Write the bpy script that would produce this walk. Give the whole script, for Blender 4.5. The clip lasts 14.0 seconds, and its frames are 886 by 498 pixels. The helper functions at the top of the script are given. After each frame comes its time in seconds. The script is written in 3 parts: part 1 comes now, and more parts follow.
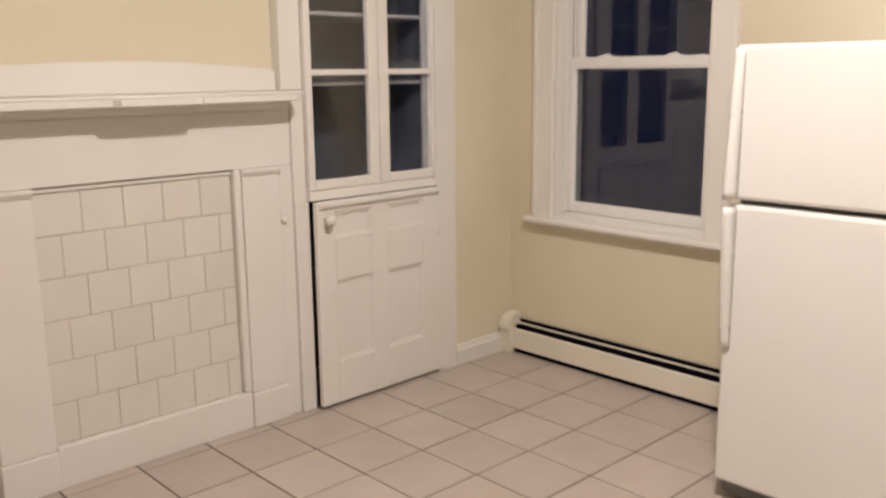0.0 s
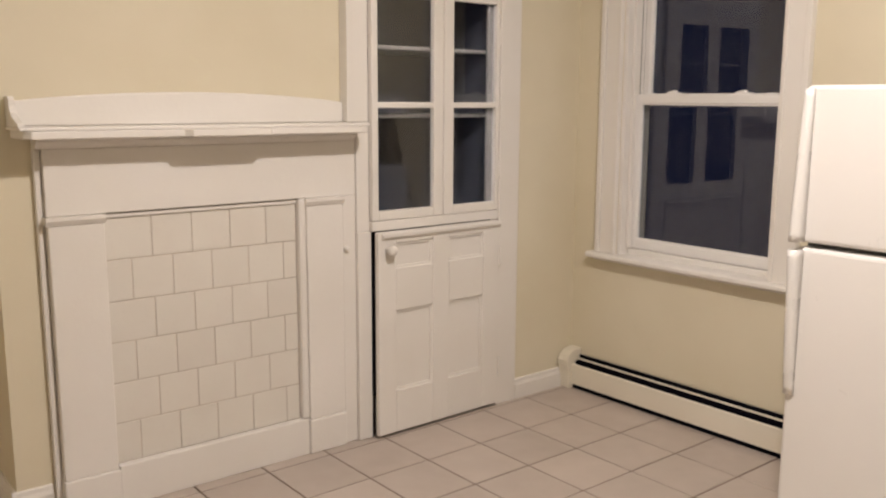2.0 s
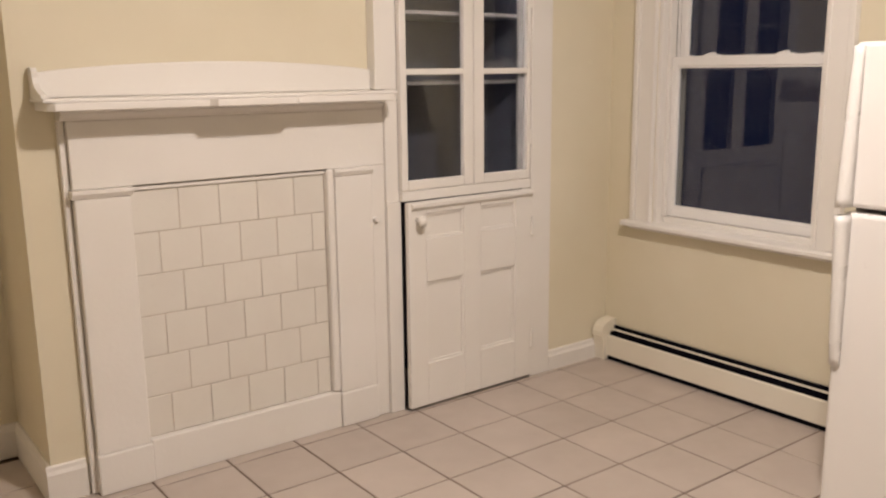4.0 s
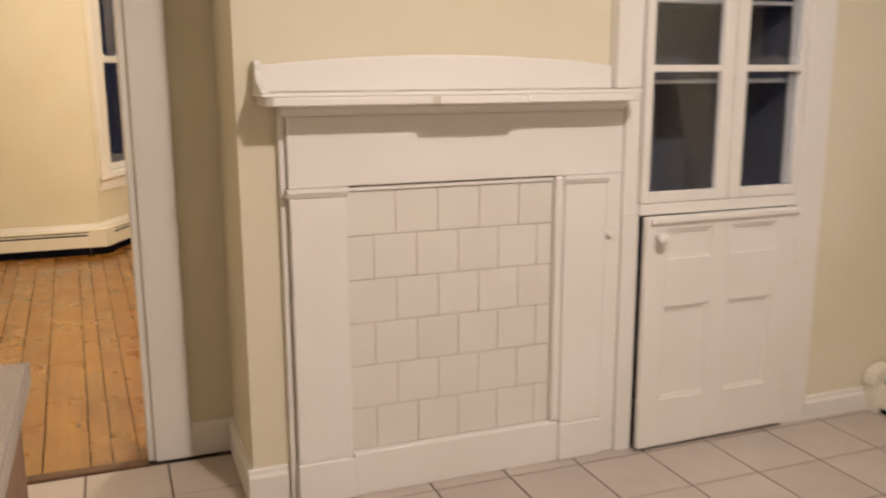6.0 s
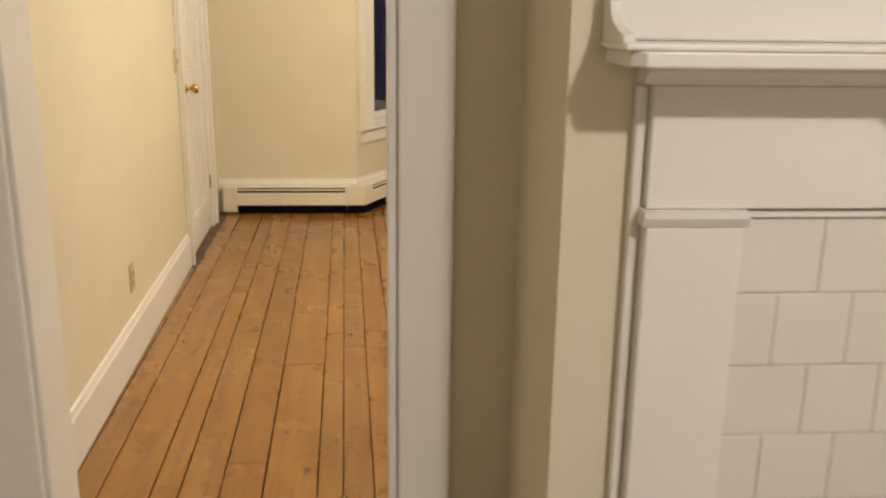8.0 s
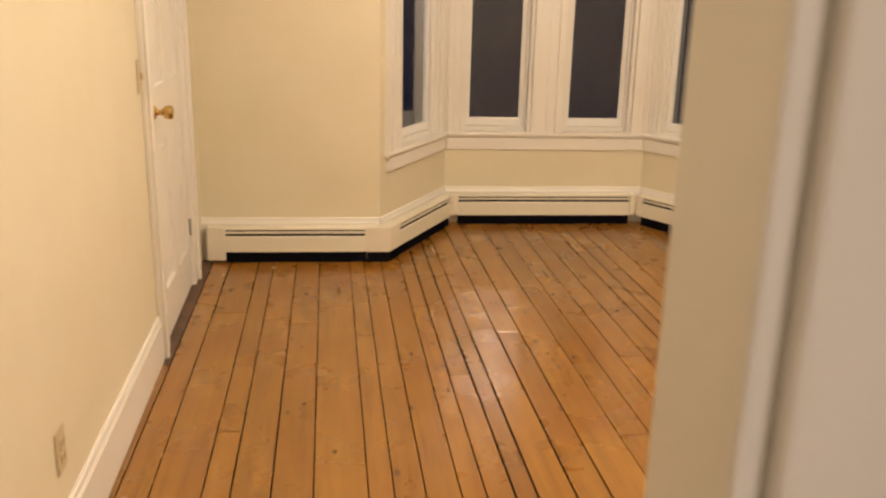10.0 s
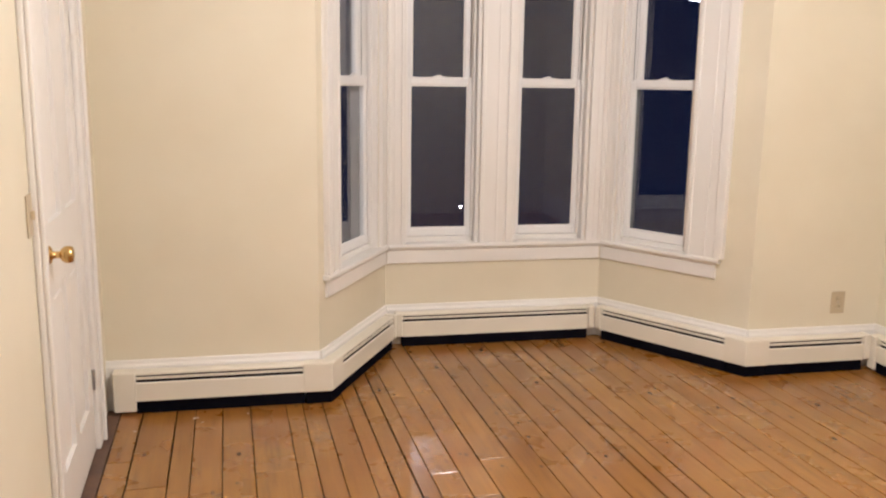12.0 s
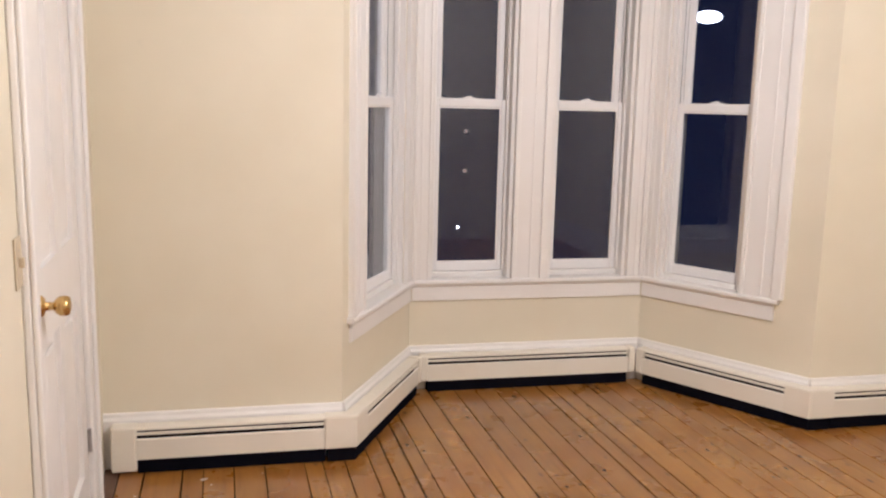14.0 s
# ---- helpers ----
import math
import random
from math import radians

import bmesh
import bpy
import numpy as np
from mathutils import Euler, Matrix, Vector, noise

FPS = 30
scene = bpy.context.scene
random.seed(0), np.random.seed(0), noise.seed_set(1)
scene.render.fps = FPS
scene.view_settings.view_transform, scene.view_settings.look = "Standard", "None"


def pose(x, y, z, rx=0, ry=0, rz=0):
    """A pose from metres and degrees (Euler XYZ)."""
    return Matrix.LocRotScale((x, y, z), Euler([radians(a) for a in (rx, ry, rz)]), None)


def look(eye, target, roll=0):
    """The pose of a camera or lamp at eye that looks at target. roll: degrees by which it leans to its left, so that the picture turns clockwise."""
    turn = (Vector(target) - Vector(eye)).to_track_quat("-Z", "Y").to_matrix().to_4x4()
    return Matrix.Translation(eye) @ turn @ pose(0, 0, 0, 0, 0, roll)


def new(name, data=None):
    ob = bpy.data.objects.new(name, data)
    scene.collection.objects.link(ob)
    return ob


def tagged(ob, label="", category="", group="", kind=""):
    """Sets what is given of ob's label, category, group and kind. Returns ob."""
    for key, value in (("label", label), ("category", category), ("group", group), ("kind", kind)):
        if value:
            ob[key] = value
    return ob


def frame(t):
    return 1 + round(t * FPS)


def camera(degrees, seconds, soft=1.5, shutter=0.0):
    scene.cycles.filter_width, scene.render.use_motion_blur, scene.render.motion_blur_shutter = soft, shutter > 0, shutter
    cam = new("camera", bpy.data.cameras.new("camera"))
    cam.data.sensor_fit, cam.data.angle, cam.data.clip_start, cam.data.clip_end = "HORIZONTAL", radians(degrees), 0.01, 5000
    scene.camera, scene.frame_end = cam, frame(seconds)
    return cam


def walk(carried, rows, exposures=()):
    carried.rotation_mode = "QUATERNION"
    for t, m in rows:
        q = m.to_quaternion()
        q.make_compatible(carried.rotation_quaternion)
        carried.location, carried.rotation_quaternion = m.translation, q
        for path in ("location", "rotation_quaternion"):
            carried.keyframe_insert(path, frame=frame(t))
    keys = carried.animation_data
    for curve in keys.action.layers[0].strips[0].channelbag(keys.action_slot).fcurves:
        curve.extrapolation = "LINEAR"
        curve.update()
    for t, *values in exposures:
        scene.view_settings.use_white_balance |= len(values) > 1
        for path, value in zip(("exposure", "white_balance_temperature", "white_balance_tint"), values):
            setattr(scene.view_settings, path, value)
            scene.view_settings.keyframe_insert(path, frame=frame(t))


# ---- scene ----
cam = camera(53.8, 14.0, soft=2.2, shutter=0.6)
PATH = [
    (0, (0.043, 0.104, 1.447), (1.388, 1.529, 1.046), -0.6),
    (0.5, (0.042, 0.078, 1.47), (1.344, 1.559, 1.136), 0.0),
    (1, (0.054, 0.065, 1.464), (1.334, 1.569, 1.151), 0.5),
    (1.5, (0.063, 0.06, 1.475), (1.304, 1.595, 1.151), 0.2),
    (2, (0.054, 0.085, 1.463), (1.295, 1.617, 1.128), 0.3),
    (4.3, (0.107, 0.16, 1.445), (1.268, 1.737, 1.037), -0.8),
    (4.5, (0.119, 0.171, 1.454), (1.252, 1.769, 1.05), -0.6),
    (5, (0.222, 0.14, 1.459), (1.196, 1.839, 1.054), -0.9),
    (5.5, (0.272, 0.182, 1.433), (1.097, 1.951, 0.998), -1.0),
    (6, (0.316, 0.416, 1.435), (1.015, 2.247, 1.037), -0.2),
    (6.5, (0.359, 0.645, 1.416), (0.933, 2.512, 0.986), 0.2),
    (6.8, (0.433, 0.832, 1.403), (0.899, 2.731, 0.981), 0.7),
    (7, (0.475, 0.966, 1.398), (0.789, 2.897, 0.974), 1.0),
    (7.5, (0.393, 1.273, 1.392), (0.528, 3.206, 0.899), 1.9),
    (8, (0.346, 1.606, 1.416), (0.496, 3.531, 0.895), 0.8),
    (8.2, (0.377, 1.757, 1.402), (0.448, 3.686, 0.876), 0.4),
    (10.3, (0.041, 3.263, 1.495), (0.3, 5.165, 0.935), 1.9),
    (10.5, (-0.012, 3.362, 1.512), (0.355, 5.255, 0.987), 1.2),
    (10.6, (-0.070, 3.418, 1.515), (0.342, 5.307, 1.008), 0.2),
    (11, (-0.114, 3.537, 1.532), (0.36, 5.424, 1.069), -0.0),
    (11.5, (-0.105, 3.708, 1.543), (0.293, 5.63, 1.16), 0.8),
    (12, (-0.07, 3.771, 1.547), (0.338, 5.692, 1.171), 0.8),
    (12.5, (-0.072, 3.83, 1.532), (0.289, 5.758, 1.143), 0.6),
    (13, (-0.109, 3.945, 1.532), (0.233, 5.875, 1.135), 1.2),
    (13.5, (-0.172, 4.098, 1.547), (0.219, 6.029, 1.2), 1.6),
    (14, (-0.171, 4.242, 1.554), (0.252, 6.168, 1.221), 1.3),
]

EXPOSURES = [(0.0, -0.03, 6500, 10), (2.2, -0.06, 6500, 10), (4.5, 0.0, 6650, 12), (6.0, 0.0, 6650, 12), (7.2, -0.10, 6400, 7), (8.2, -0.11, 6350, 6),
             (10.3, -0.05, 7200, 15), (10.6, -0.02, 6550, 14), (11.0, 0.05, 5800, 14), (11.5, 0.13, 5450, 15), (12.5, 0.15, 5350, 17), (14.0, 0.15, 5150, 18)]
walk(cam, [(t, look(eye, target, roll)) for t, eye, target, roll in PATH], EXPOSURES)

# ---- world and lamps ----
world = bpy.data.worlds.new("night_sky")
scene.world = world
world.use_nodes = True
wb = world.node_tree.nodes["Background"]
wb.inputs["Color"].default_value = (0.11, 0.15, 0.38, 1)
wb.inputs["Strength"].default_value = 0.05


def point_lamp(name, place, watts, colour, radius):
    data = bpy.data.lights.new(name, "POINT")
    data.energy, data.color, data.shadow_soft_size = watts, colour, radius
    ob = new(name, data)
    ob.location = place
    return ob


K_LAMP, L_LAMP = (1.5, 0.96, 2.74), (1.32, 5.7, 2.74)
point_lamp("kitchen_bulb", K_LAMP, 43, (1.0, 0.89, 0.835), 0.07)
down = bpy.data.lights.new("kitchen_downlight", "AREA")
down.shape, down.size, down.energy, down.color = "DISK", 0.20, 50, (1.0, 0.89, 0.835)
new("kitchen_downlight", down).location = (K_LAMP[0], K_LAMP[1], K_LAMP[2] + 0.03)
point_lamp("living_bulb", L_LAMP, 176, (1.0, 0.865, 0.70), 0.09)


# ---- materials ----
class Mat:
    """A small builder of node materials on the Principled shader."""

    def __init__(self, name, colour, rough=0.5, metal=0.0):
        self.mat = bpy.data.materials.new(name)
        self.mat.use_nodes = True
        self.tree = self.mat.node_tree
        self.shader = self.tree.nodes["Principled BSDF"]
        self.shader.inputs["Base Color"].default_value = (*colour, 1)
        self.shader.inputs["Roughness"].default_value = rough
        self.shader.inputs["Metallic"].default_value = metal
        self.coords = self.tree.nodes.new("ShaderNodeTexCoord")
        self.colour = colour

    def node(self, kind, **inputs):
        n = self.tree.nodes.new(kind)
        for key, value in inputs.items():
            n.inputs[key.replace("_", " ")].default_value = value
        return n

    def join(self, a, b):
        self.tree.links.new(a, b)

    def place(self, scale=(1, 1, 1), shift=False):
        m = self.node("ShaderNodeMapping")
        m.inputs["Scale"].default_value = scale
        self.join(self.coords.outputs["Object"], m.inputs["Vector"])
        if shift:
            info = self.tree.nodes.new("ShaderNodeObjectInfo")
            mul = self.node("ShaderNodeMath")
            mul.operation = "MULTIPLY"
            mul.inputs[1].default_value = 37.0
            self.join(info.outputs["Random"], mul.inputs[0])
            comb = self.node("ShaderNodeCombineXYZ")
            for k in "XYZ":
                self.join(mul.outputs[0], comb.inputs[k])
            self.join(comb.outputs[0], m.inputs["Location"])
        return m.outputs[0]

    def noise(self, vector, scale, detail=4.0, rough=0.55):
        n = self.node("ShaderNodeTexNoise", Scale=scale, Detail=detail, Roughness=rough)
        self.join(vector, n.inputs["Vector"])
        return n.outputs["Fac"]

    def ramp(self, fac, stops):
        r = self.tree.nodes.new("ShaderNodeValToRGB")
        els = r.color_ramp.elements
        while len(els) < len(stops):
            els.new(0.5)
        for e, (p, c) in zip(els, stops):
            e.position, e.color = p, (*c, 1) if len(c) == 3 else c
        self.join(fac, r.inputs[0])
        return r.outputs[0]

    def mix(self, a, b, fac, mode="MIX"):
        n = self.tree.nodes.new("ShaderNodeMix")
        n.data_type, n.blend_type = "RGBA", mode
        for sock, v in ((n.inputs[6], a), (n.inputs[7], b), (n.inputs[0], fac)):
            if isinstance(v, (int, float)):
                sock.default_value = v
            elif isinstance(v, tuple):
                sock.default_value = (*v, 1)
            else:
                self.join(v, sock)
        return n.outputs[2]

    def base(self, socket):
        self.join(socket, self.shader.inputs["Base Color"])

    def gloss(self, fac, low, high):
        r = self.ramp(fac, [(0.3, (low,) * 3), (0.7, (high,) * 3)])
        self.join(r, self.shader.inputs["Roughness"])

    def bump(self, height, strength, distance):
        b = self.node("ShaderNodeBump", Strength=strength, Distance=distance)
        self.join(height, b.inputs["Height"])
        self.join(b.outputs[0], self.shader.inputs["Normal"])


def painted(name, colour, rough, stain=0.06, bump=0.25, grain=160.0):
    """Brushed or rolled house paint: faint blotches, fine stipple."""
    m = Mat(name, colour, rough)
    v = m.place()
    blot = m.noise(v, 1.7, 3.0)
    dark = tuple(c * (1 - stain * k) for c, k in zip(colour, (1.0, 1.2, 1.7)))
    c = m.ramp(blot, [(0.3, dark), (0.7, colour)])
    scuff = m.noise(v, 14.0, 5.0, 0.7)
    c = m.mix(c, tuple(k * 0.86 for k in colour), m.ramp(scuff, [(0.66, (0, 0, 0)), (0.80, (0.5, 0.5, 0.5))]))
    m.base(c)
    m.gloss(m.noise(v, 6.0), rough - 0.06, rough + 0.1)
    m.bump(m.noise(v, grain, 3.0), bump, 0.002)
    return m.mat


WALL = painted("cream_wall_paint", (0.725, 0.670, 0.525), 0.62)
TRIM = painted("white_trim_paint", (0.80, 0.778, 0.745), 0.42, 0.05, 0.3, 60.0)
VINYL = painted("white_vinyl", (0.80, 0.79, 0.78), 0.35, 0.03, 0.05)
CEIL = painted("ceiling_paint", (0.80, 0.78, 0.73), 0.75)
HEAT = painted("cream_enamel", (0.80, 0.755, 0.65), 0.38, 0.08, 0.08)
ALMOND = painted("almond_plastic", (0.54, 0.45, 0.30), 0.4, 0.03, 0.02)
FRIDGE = painted("white_fridge_enamel", (0.80, 0.785, 0.765), 0.33, 0.02, 0.35, 420.0)
HANDLE = painted("white_fridge_plastic", (0.78, 0.77, 0.75), 0.3, 0.02, 0.02)
# the cupboard's dim interior is put into this dark colour
INSIDE = painted("dim_cupboard_inside", (0.075, 0.08, 0.105), 0.6, 0.2, 0.1)
# near-black for joints and slots, and for shade painted into the heater openings
BLACK = painted("black_gap_and_shade", (0.006, 0.006, 0.010), 0.9, 0.2, 0.1)
# window frame beyond the glass: its weaker light is put into the grey
OUTER = painted("shaded_outer_frame", (0.20, 0.20, 0.21), 0.7, 0.2, 0.2)
# white inner pieces, greyed to carry the dimness behind the glass
SHELF = painted("dimmed_inside_grey", (0.34, 0.33, 0.33), 0.6, 0.15, 0.1)
GASKET = painted("grey_gasket", (0.16, 0.16, 0.17), 0.6, 0.1, 0.05)
LOWTRIM = painted("dark_stained_skirting", (0.035, 0.026, 0.03), 0.6, 0.3, 0.3, 40.0)
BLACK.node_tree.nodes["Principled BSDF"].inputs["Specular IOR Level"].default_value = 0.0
BRASS = Mat("brass", (0.62, 0.42, 0.16), 0.22, 1.0).mat
STEEL = Mat("dull_steel", (0.42, 0.42, 0.43), 0.35, 1.0).mat


def tile_mat(name, colour, dark, rough, random_amount):
    m = Mat(name, colour, rough)
    v = m.place(shift=True)
    c = m.ramp(m.noise(v, 5.0, 5.0), [(0.25, dark), (0.75, colour)])
    c = m.mix(c, tuple(k * 0.82 for k in colour), m.ramp(m.noise(v, 60.0, 3.0), [(0.62, (0, 0, 0)), (0.8, (0.35,) * 3)]))
    info = m.tree.nodes.new("ShaderNodeObjectInfo")
    c = m.mix(c, m.ramp(info.outputs["Random"], [(0.0, (1 - random_amount,) * 3), (1.0, (1.0,) * 3)]), 1.0, "MULTIPLY")
    m.base(c)
    m.gloss(m.noise(v, 9.0), rough - 0.08, rough + 0.14)
    m.bump(m.noise(v, 38.0, 4.0), 0.12, 0.002)
    return m.mat


FLOOR_TILE = tile_mat("beige_ceramic_tile", (0.545, 0.475, 0.42), (0.475, 0.41, 0.36), 0.36, 0.10)
WALL_TILE = tile_mat("painted_hearth_tile", (0.745, 0.72, 0.66), (0.71, 0.675, 0.615), 0.45, 0.05)


def grout_mat(name, colour):
    m = Mat(name, colour, 0.85)
    v = m.place()
    m.base(m.ramp(m.noise(v, 3.0, 5.0), [(0.3, tuple(k * 0.55 for k in colour)), (0.7, colour)]))
    m.bump(m.noise(v, 220.0), 0.4, 0.002)
    return m.mat


GROUT = grout_mat("brown_grout", (0.19, 0.13, 0.10))
HEARTH_GROUT = grout_mat("tan_grout", (0.60, 0.525, 0.45))


def plank_mat():
    """Old varnished pine: long grain, knots, dark nail specks, orange varnish worn paler."""
    m = Mat("varnished_pine", (0.42, 0.20, 0.06), 0.3)
    v = m.place((14, 0.9, 14), True)
    grain = m.noise(v, 2.2, 6.0, 0.62)
    c = m.ramp(grain, [(0.18, (0.155, 0.060, 0.009)), (0.45, (0.285, 0.128, 0.020)), (0.75, (0.355, 0.170, 0.028))])
    v2 = m.place((1, 1, 1), True)
    blot = m.noise(v2, 2.6, 4.0)
    c = m.mix(c, (0.245, 0.090, 0.018), m.ramp(blot, [(0.36, (0.5,) * 3), (0.55, (0, 0, 0))]))
    info = m.tree.nodes.new("ShaderNodeObjectInfo")
    c = m.mix(c, m.ramp(info.outputs["Random"], [(0.0, (0.90, 0.88, 0.86)), (0.5, (1, 1, 1)), (1.0, (1.05, 1.04, 1.0))]), 1.0, "MULTIPLY")
    vor = m.node("ShaderNodeTexVoronoi", Scale=5.5)
    m.join(m.place((1.6, 0.8, 1), True), vor.inputs["Vector"])
    knot = m.ramp(vor.outputs["Distance"], [(0.05, (0.9,) * 3), (0.12, (0, 0, 0))])
    c = m.mix(c, (0.085, 0.028, 0.010), knot)
    nails = m.node("ShaderNodeTexVoronoi", Scale=8.0)
    m.join(m.place((1, 0.7, 1), True), nails.inputs["Vector"])
    c = m.mix(c, (0.06, 0.022, 0.010), m.ramp(nails.outputs["Distance"], [(0.045, (0.9,) * 3), (0.085, (0, 0, 0))]))
    scar = m.noise(m.place((5, 22, 5), True), 2.4, 3.0)
    c = m.mix(c, (0.12, 0.045, 0.014), m.ramp(scar, [(0.70, (0, 0, 0)), (0.78, (0.8,) * 3)]))
    m.base(c)
    m.gloss(m.noise(v2, 3.5, 5.0), 0.20, 0.42)
    m.bump(grain, 0.25, 0.004)
    m.shader.inputs["Coat Weight"].default_value = 0.45
    m.shader.inputs["Coat Roughness"].default_value = 0.19
    return m.mat


PINE = plank_mat()


def stained_wood(name, light, dark):
    m = Mat(name, light, 0.5)
    g = m.noise(m.place((3, 3, 26)), 2.0, 6.0, 0.6)
    m.base(m.ramp(g, [(0.3, dark), (0.7, light)]))
    m.bump(g, 0.3, 0.003)
    return m.mat


THRESH = stained_wood("worn_dark_wood", (0.17, 0.075, 0.026), (0.06, 0.026, 0.012))
CABINET = stained_wood("brown_cabinet_wood", (0.24, 0.13, 0.07), (0.13, 0.065, 0.035))
OLDPINE = stained_wood("unvarnished_scuffed_board", (0.16, 0.085, 0.05), (0.05, 0.028, 0.022))


def laminate_mat():
    m = Mat("grey_speckled_laminate", (0.36, 0.31, 0.27), 0.4)
    v = m.place()
    c = m.ramp(m.noise(v, 130.0, 3.0), [(0.35, (0.25, 0.21, 0.185)), (0.65, (0.40, 0.35, 0.305))])
    m.base(m.mix(c, (0.30, 0.26, 0.22), m.ramp(m.noise(v, 4.0), [(0.4, (0.5,) * 3), (0.6, (0,) * 3)])))
    return m.mat


LAMINATE = laminate_mat()


def glass_mat():
    m = Mat("window_glass", (0.92, 0.94, 0.96), 0.0)
    m.shader.inputs["Transmission Weight"].default_value = 1.0
    m.shader.inputs["IOR"].default_value = 1.5
    m.bump(m.noise(m.place(), 3.0, 2.0), 0.02, 0.004)
    return m.mat


GLASS = glass_mat()


def glow(name, colour, strength):
    m = Mat(name, colour, 0.4)
    m.shader.inputs["Emission Color"].default_value = (*colour, 1)
    m.shader.inputs["Emission Strength"].default_value = strength
    return m.mat


DOME = glow("lit_milk_glass", (1.0, 0.86, 0.68), 7.0)
STREET = glow("street_light_glow", (1.0, 0.90, 0.86), 420.0)
STREET_DIM = glow("dim_street_light_glow", (1.0, 0.75, 0.55), 0.16)
STREET_DIM_HEAD = glow("street_lamp_lens_glow", (1.0, 0.95, 0.9), 6.0)
STREET_HIGH = glow("high_street_light_glow", (1.0, 0.88, 0.74), 180.0)


# ---- mesh helpers ----
def box(bm, x0, x1, y0, y1, z0, z1):
    """Adds an axis-aligned block."""
    v = [bm.verts.new(p) for p in ((x0, y0, z0), (x1, y0, z0), (x1, y1, z0), (x0, y1, z0), (x0, y0, z1), (x1, y0, z1), (x1, y1, z1), (x0, y1, z1))]
    for f in ((3, 2, 1, 0), (4, 5, 6, 7), (0, 1, 5, 4), (1, 2, 6, 5), (2, 3, 7, 6), (3, 0, 4, 7)):
        bm.faces.new([v[i] for i in f])


def block(x0, x1, y0, y1, z0, z1, bevel=0.0, segments=2):
    bm = bmesh.new()
    box(bm, x0, x1, y0, y1, z0, z1)
    if bevel:
        bmesh.ops.bevel(bm, geom=bm.edges[:], offset=bevel, segments=segments, affect="EDGES", profile=0.5)
    return bm


def blocks(*rows):
    bm = bmesh.new()
    for r in rows:
        box(bm, *r)
    return bm


def prism(points, y0, y1, bevel=0.0):
    """A profile in x and z drawn out from y0 to y1."""
    bm = bmesh.new()
    a = [bm.verts.new((x, y0, z)) for x, z in points]
    b = [bm.verts.new((x, y1, z)) for x, z in points]
    n = len(points)
    bm.faces.new(a)
    bm.faces.new(b[::-1])
    for i in range(n):
        bm.faces.new((a[i], b[i], b[(i + 1) % n], a[(i + 1) % n]))
    bmesh.ops.recalc_face_normals(bm, faces=bm.faces[:])
    if bevel:
        bmesh.ops.bevel(bm, geom=bm.edges[:], offset=bevel, segments=2, affect="EDGES", profile=0.5)
    return bm


def moulding(profile, u0, u1):
    """A profile in y and z drawn out along x."""
    bm = bmesh.new()
    a = [bm.verts.new((u0, y, z)) for y, z in profile]
    b = [bm.verts.new((u1, y, z)) for y, z in profile]
    n = len(profile)
    bm.faces.new(a)
    bm.faces.new(b[::-1])
    for i in range(n):
        bm.faces.new((a[i], b[i], b[(i + 1) % n], a[(i + 1) % n]))
    bmesh.ops.recalc_face_normals(bm, faces=bm.faces[:])
    return bm


def turned(profile, segments=24):
    """A profile of radius and height turned round z."""
    bm = bmesh.new()
    rings = []
    for r, z in profile:
        if r < 1e-6:
            rings.append([bm.verts.new((0, 0, z))])
        else:
            rings.append([bm.verts.new((r * math.cos(2 * math.pi * i / segments), r * math.sin(2 * math.pi * i / segments), z)) for i in range(segments)])
    for a, b in zip(rings, rings[1:]):
        for i in range(segments):
            q = [a[i % len(a)], a[(i + 1) % len(a)], b[(i + 1) % len(b)], b[i % len(b)]]
            q = list(dict.fromkeys(q))
            if len(q) > 2:
                bm.faces.new(q)
    bmesh.ops.recalc_face_normals(bm, faces=bm.faces[:])
    return bm


def mesh_of(name, bm, material):
    data = bpy.data.meshes.new(name)
    bm.to_mesh(data)
    bm.free()
    data.materials.append(material)
    return data


def part(name, bm, material, parent, label="", m=None, smooth=False):
    ob = new(name, mesh_of(name, bm, material))
    ob.parent = parent
    if m is not None:
        ob.matrix_basis = m
    if smooth:
        ob.data.polygons.foreach_set("use_smooth", [True] * len(ob.data.polygons))
    return tagged(ob, label) if label else ob


def thing(name, label, category, m=None, group="", kind=""):
    ob = new(name)
    ob.empty_display_size = 0.1
    if m is not None:
        ob.matrix_basis = m
    return tagged(ob, label, category, group, kind)


def setting(name, bm, material, label, category):
    ob = new(name, mesh_of(name, bm, material))
    return tagged(ob, label, category, kind="structure")


# ---- plan ----
CEILING = 2.90
KX0, KX1, KY0 = -0.98, 3.37, -1.95      # kitchen: side wall (unseen, set close for bounce light), window wall, wall behind
KDOOR = 3.68                            # kitchen face of the wall with the doorway
LY0, LX0, LX1, LY1 = 3.85, -0.74, 3.32, 7.93   # living room
DX0, DX1, DTOP = -0.51, 0.405, 2.06     # doorway
CHX0, CHY = 0.69, 3.18                  # chimney breast
CUPY = 3.11                             # cupboard face
BAY = [(0.20, 7.93), (0.645, 8.77), (1.985, 8.77), (2.52, 7.93)]
WEST = pose(LX0, 6.71, 0, 0, 0, 2.6) @ pose(-LX0, -6.71, 0)   # the side wall runs slightly askew
WZ0, WZ1 = 0.605, 2.44                  # bay window openings
T = 0.17

setting("ceiling", block(KX0 - 0.4, KX1 + 0.3, KY0 - 0.2, 9.2, CEILING, CEILING + 0.15), CEIL, "flat off-white painted plaster ceiling", "ceiling")
setting("floor_base", block(KX0 - 0.4, KX1 + 0.3, KY0 - 0.2, 9.2, -0.20, -0.012), GROUT, "dark sub-floor under tiles and boards", "floor")

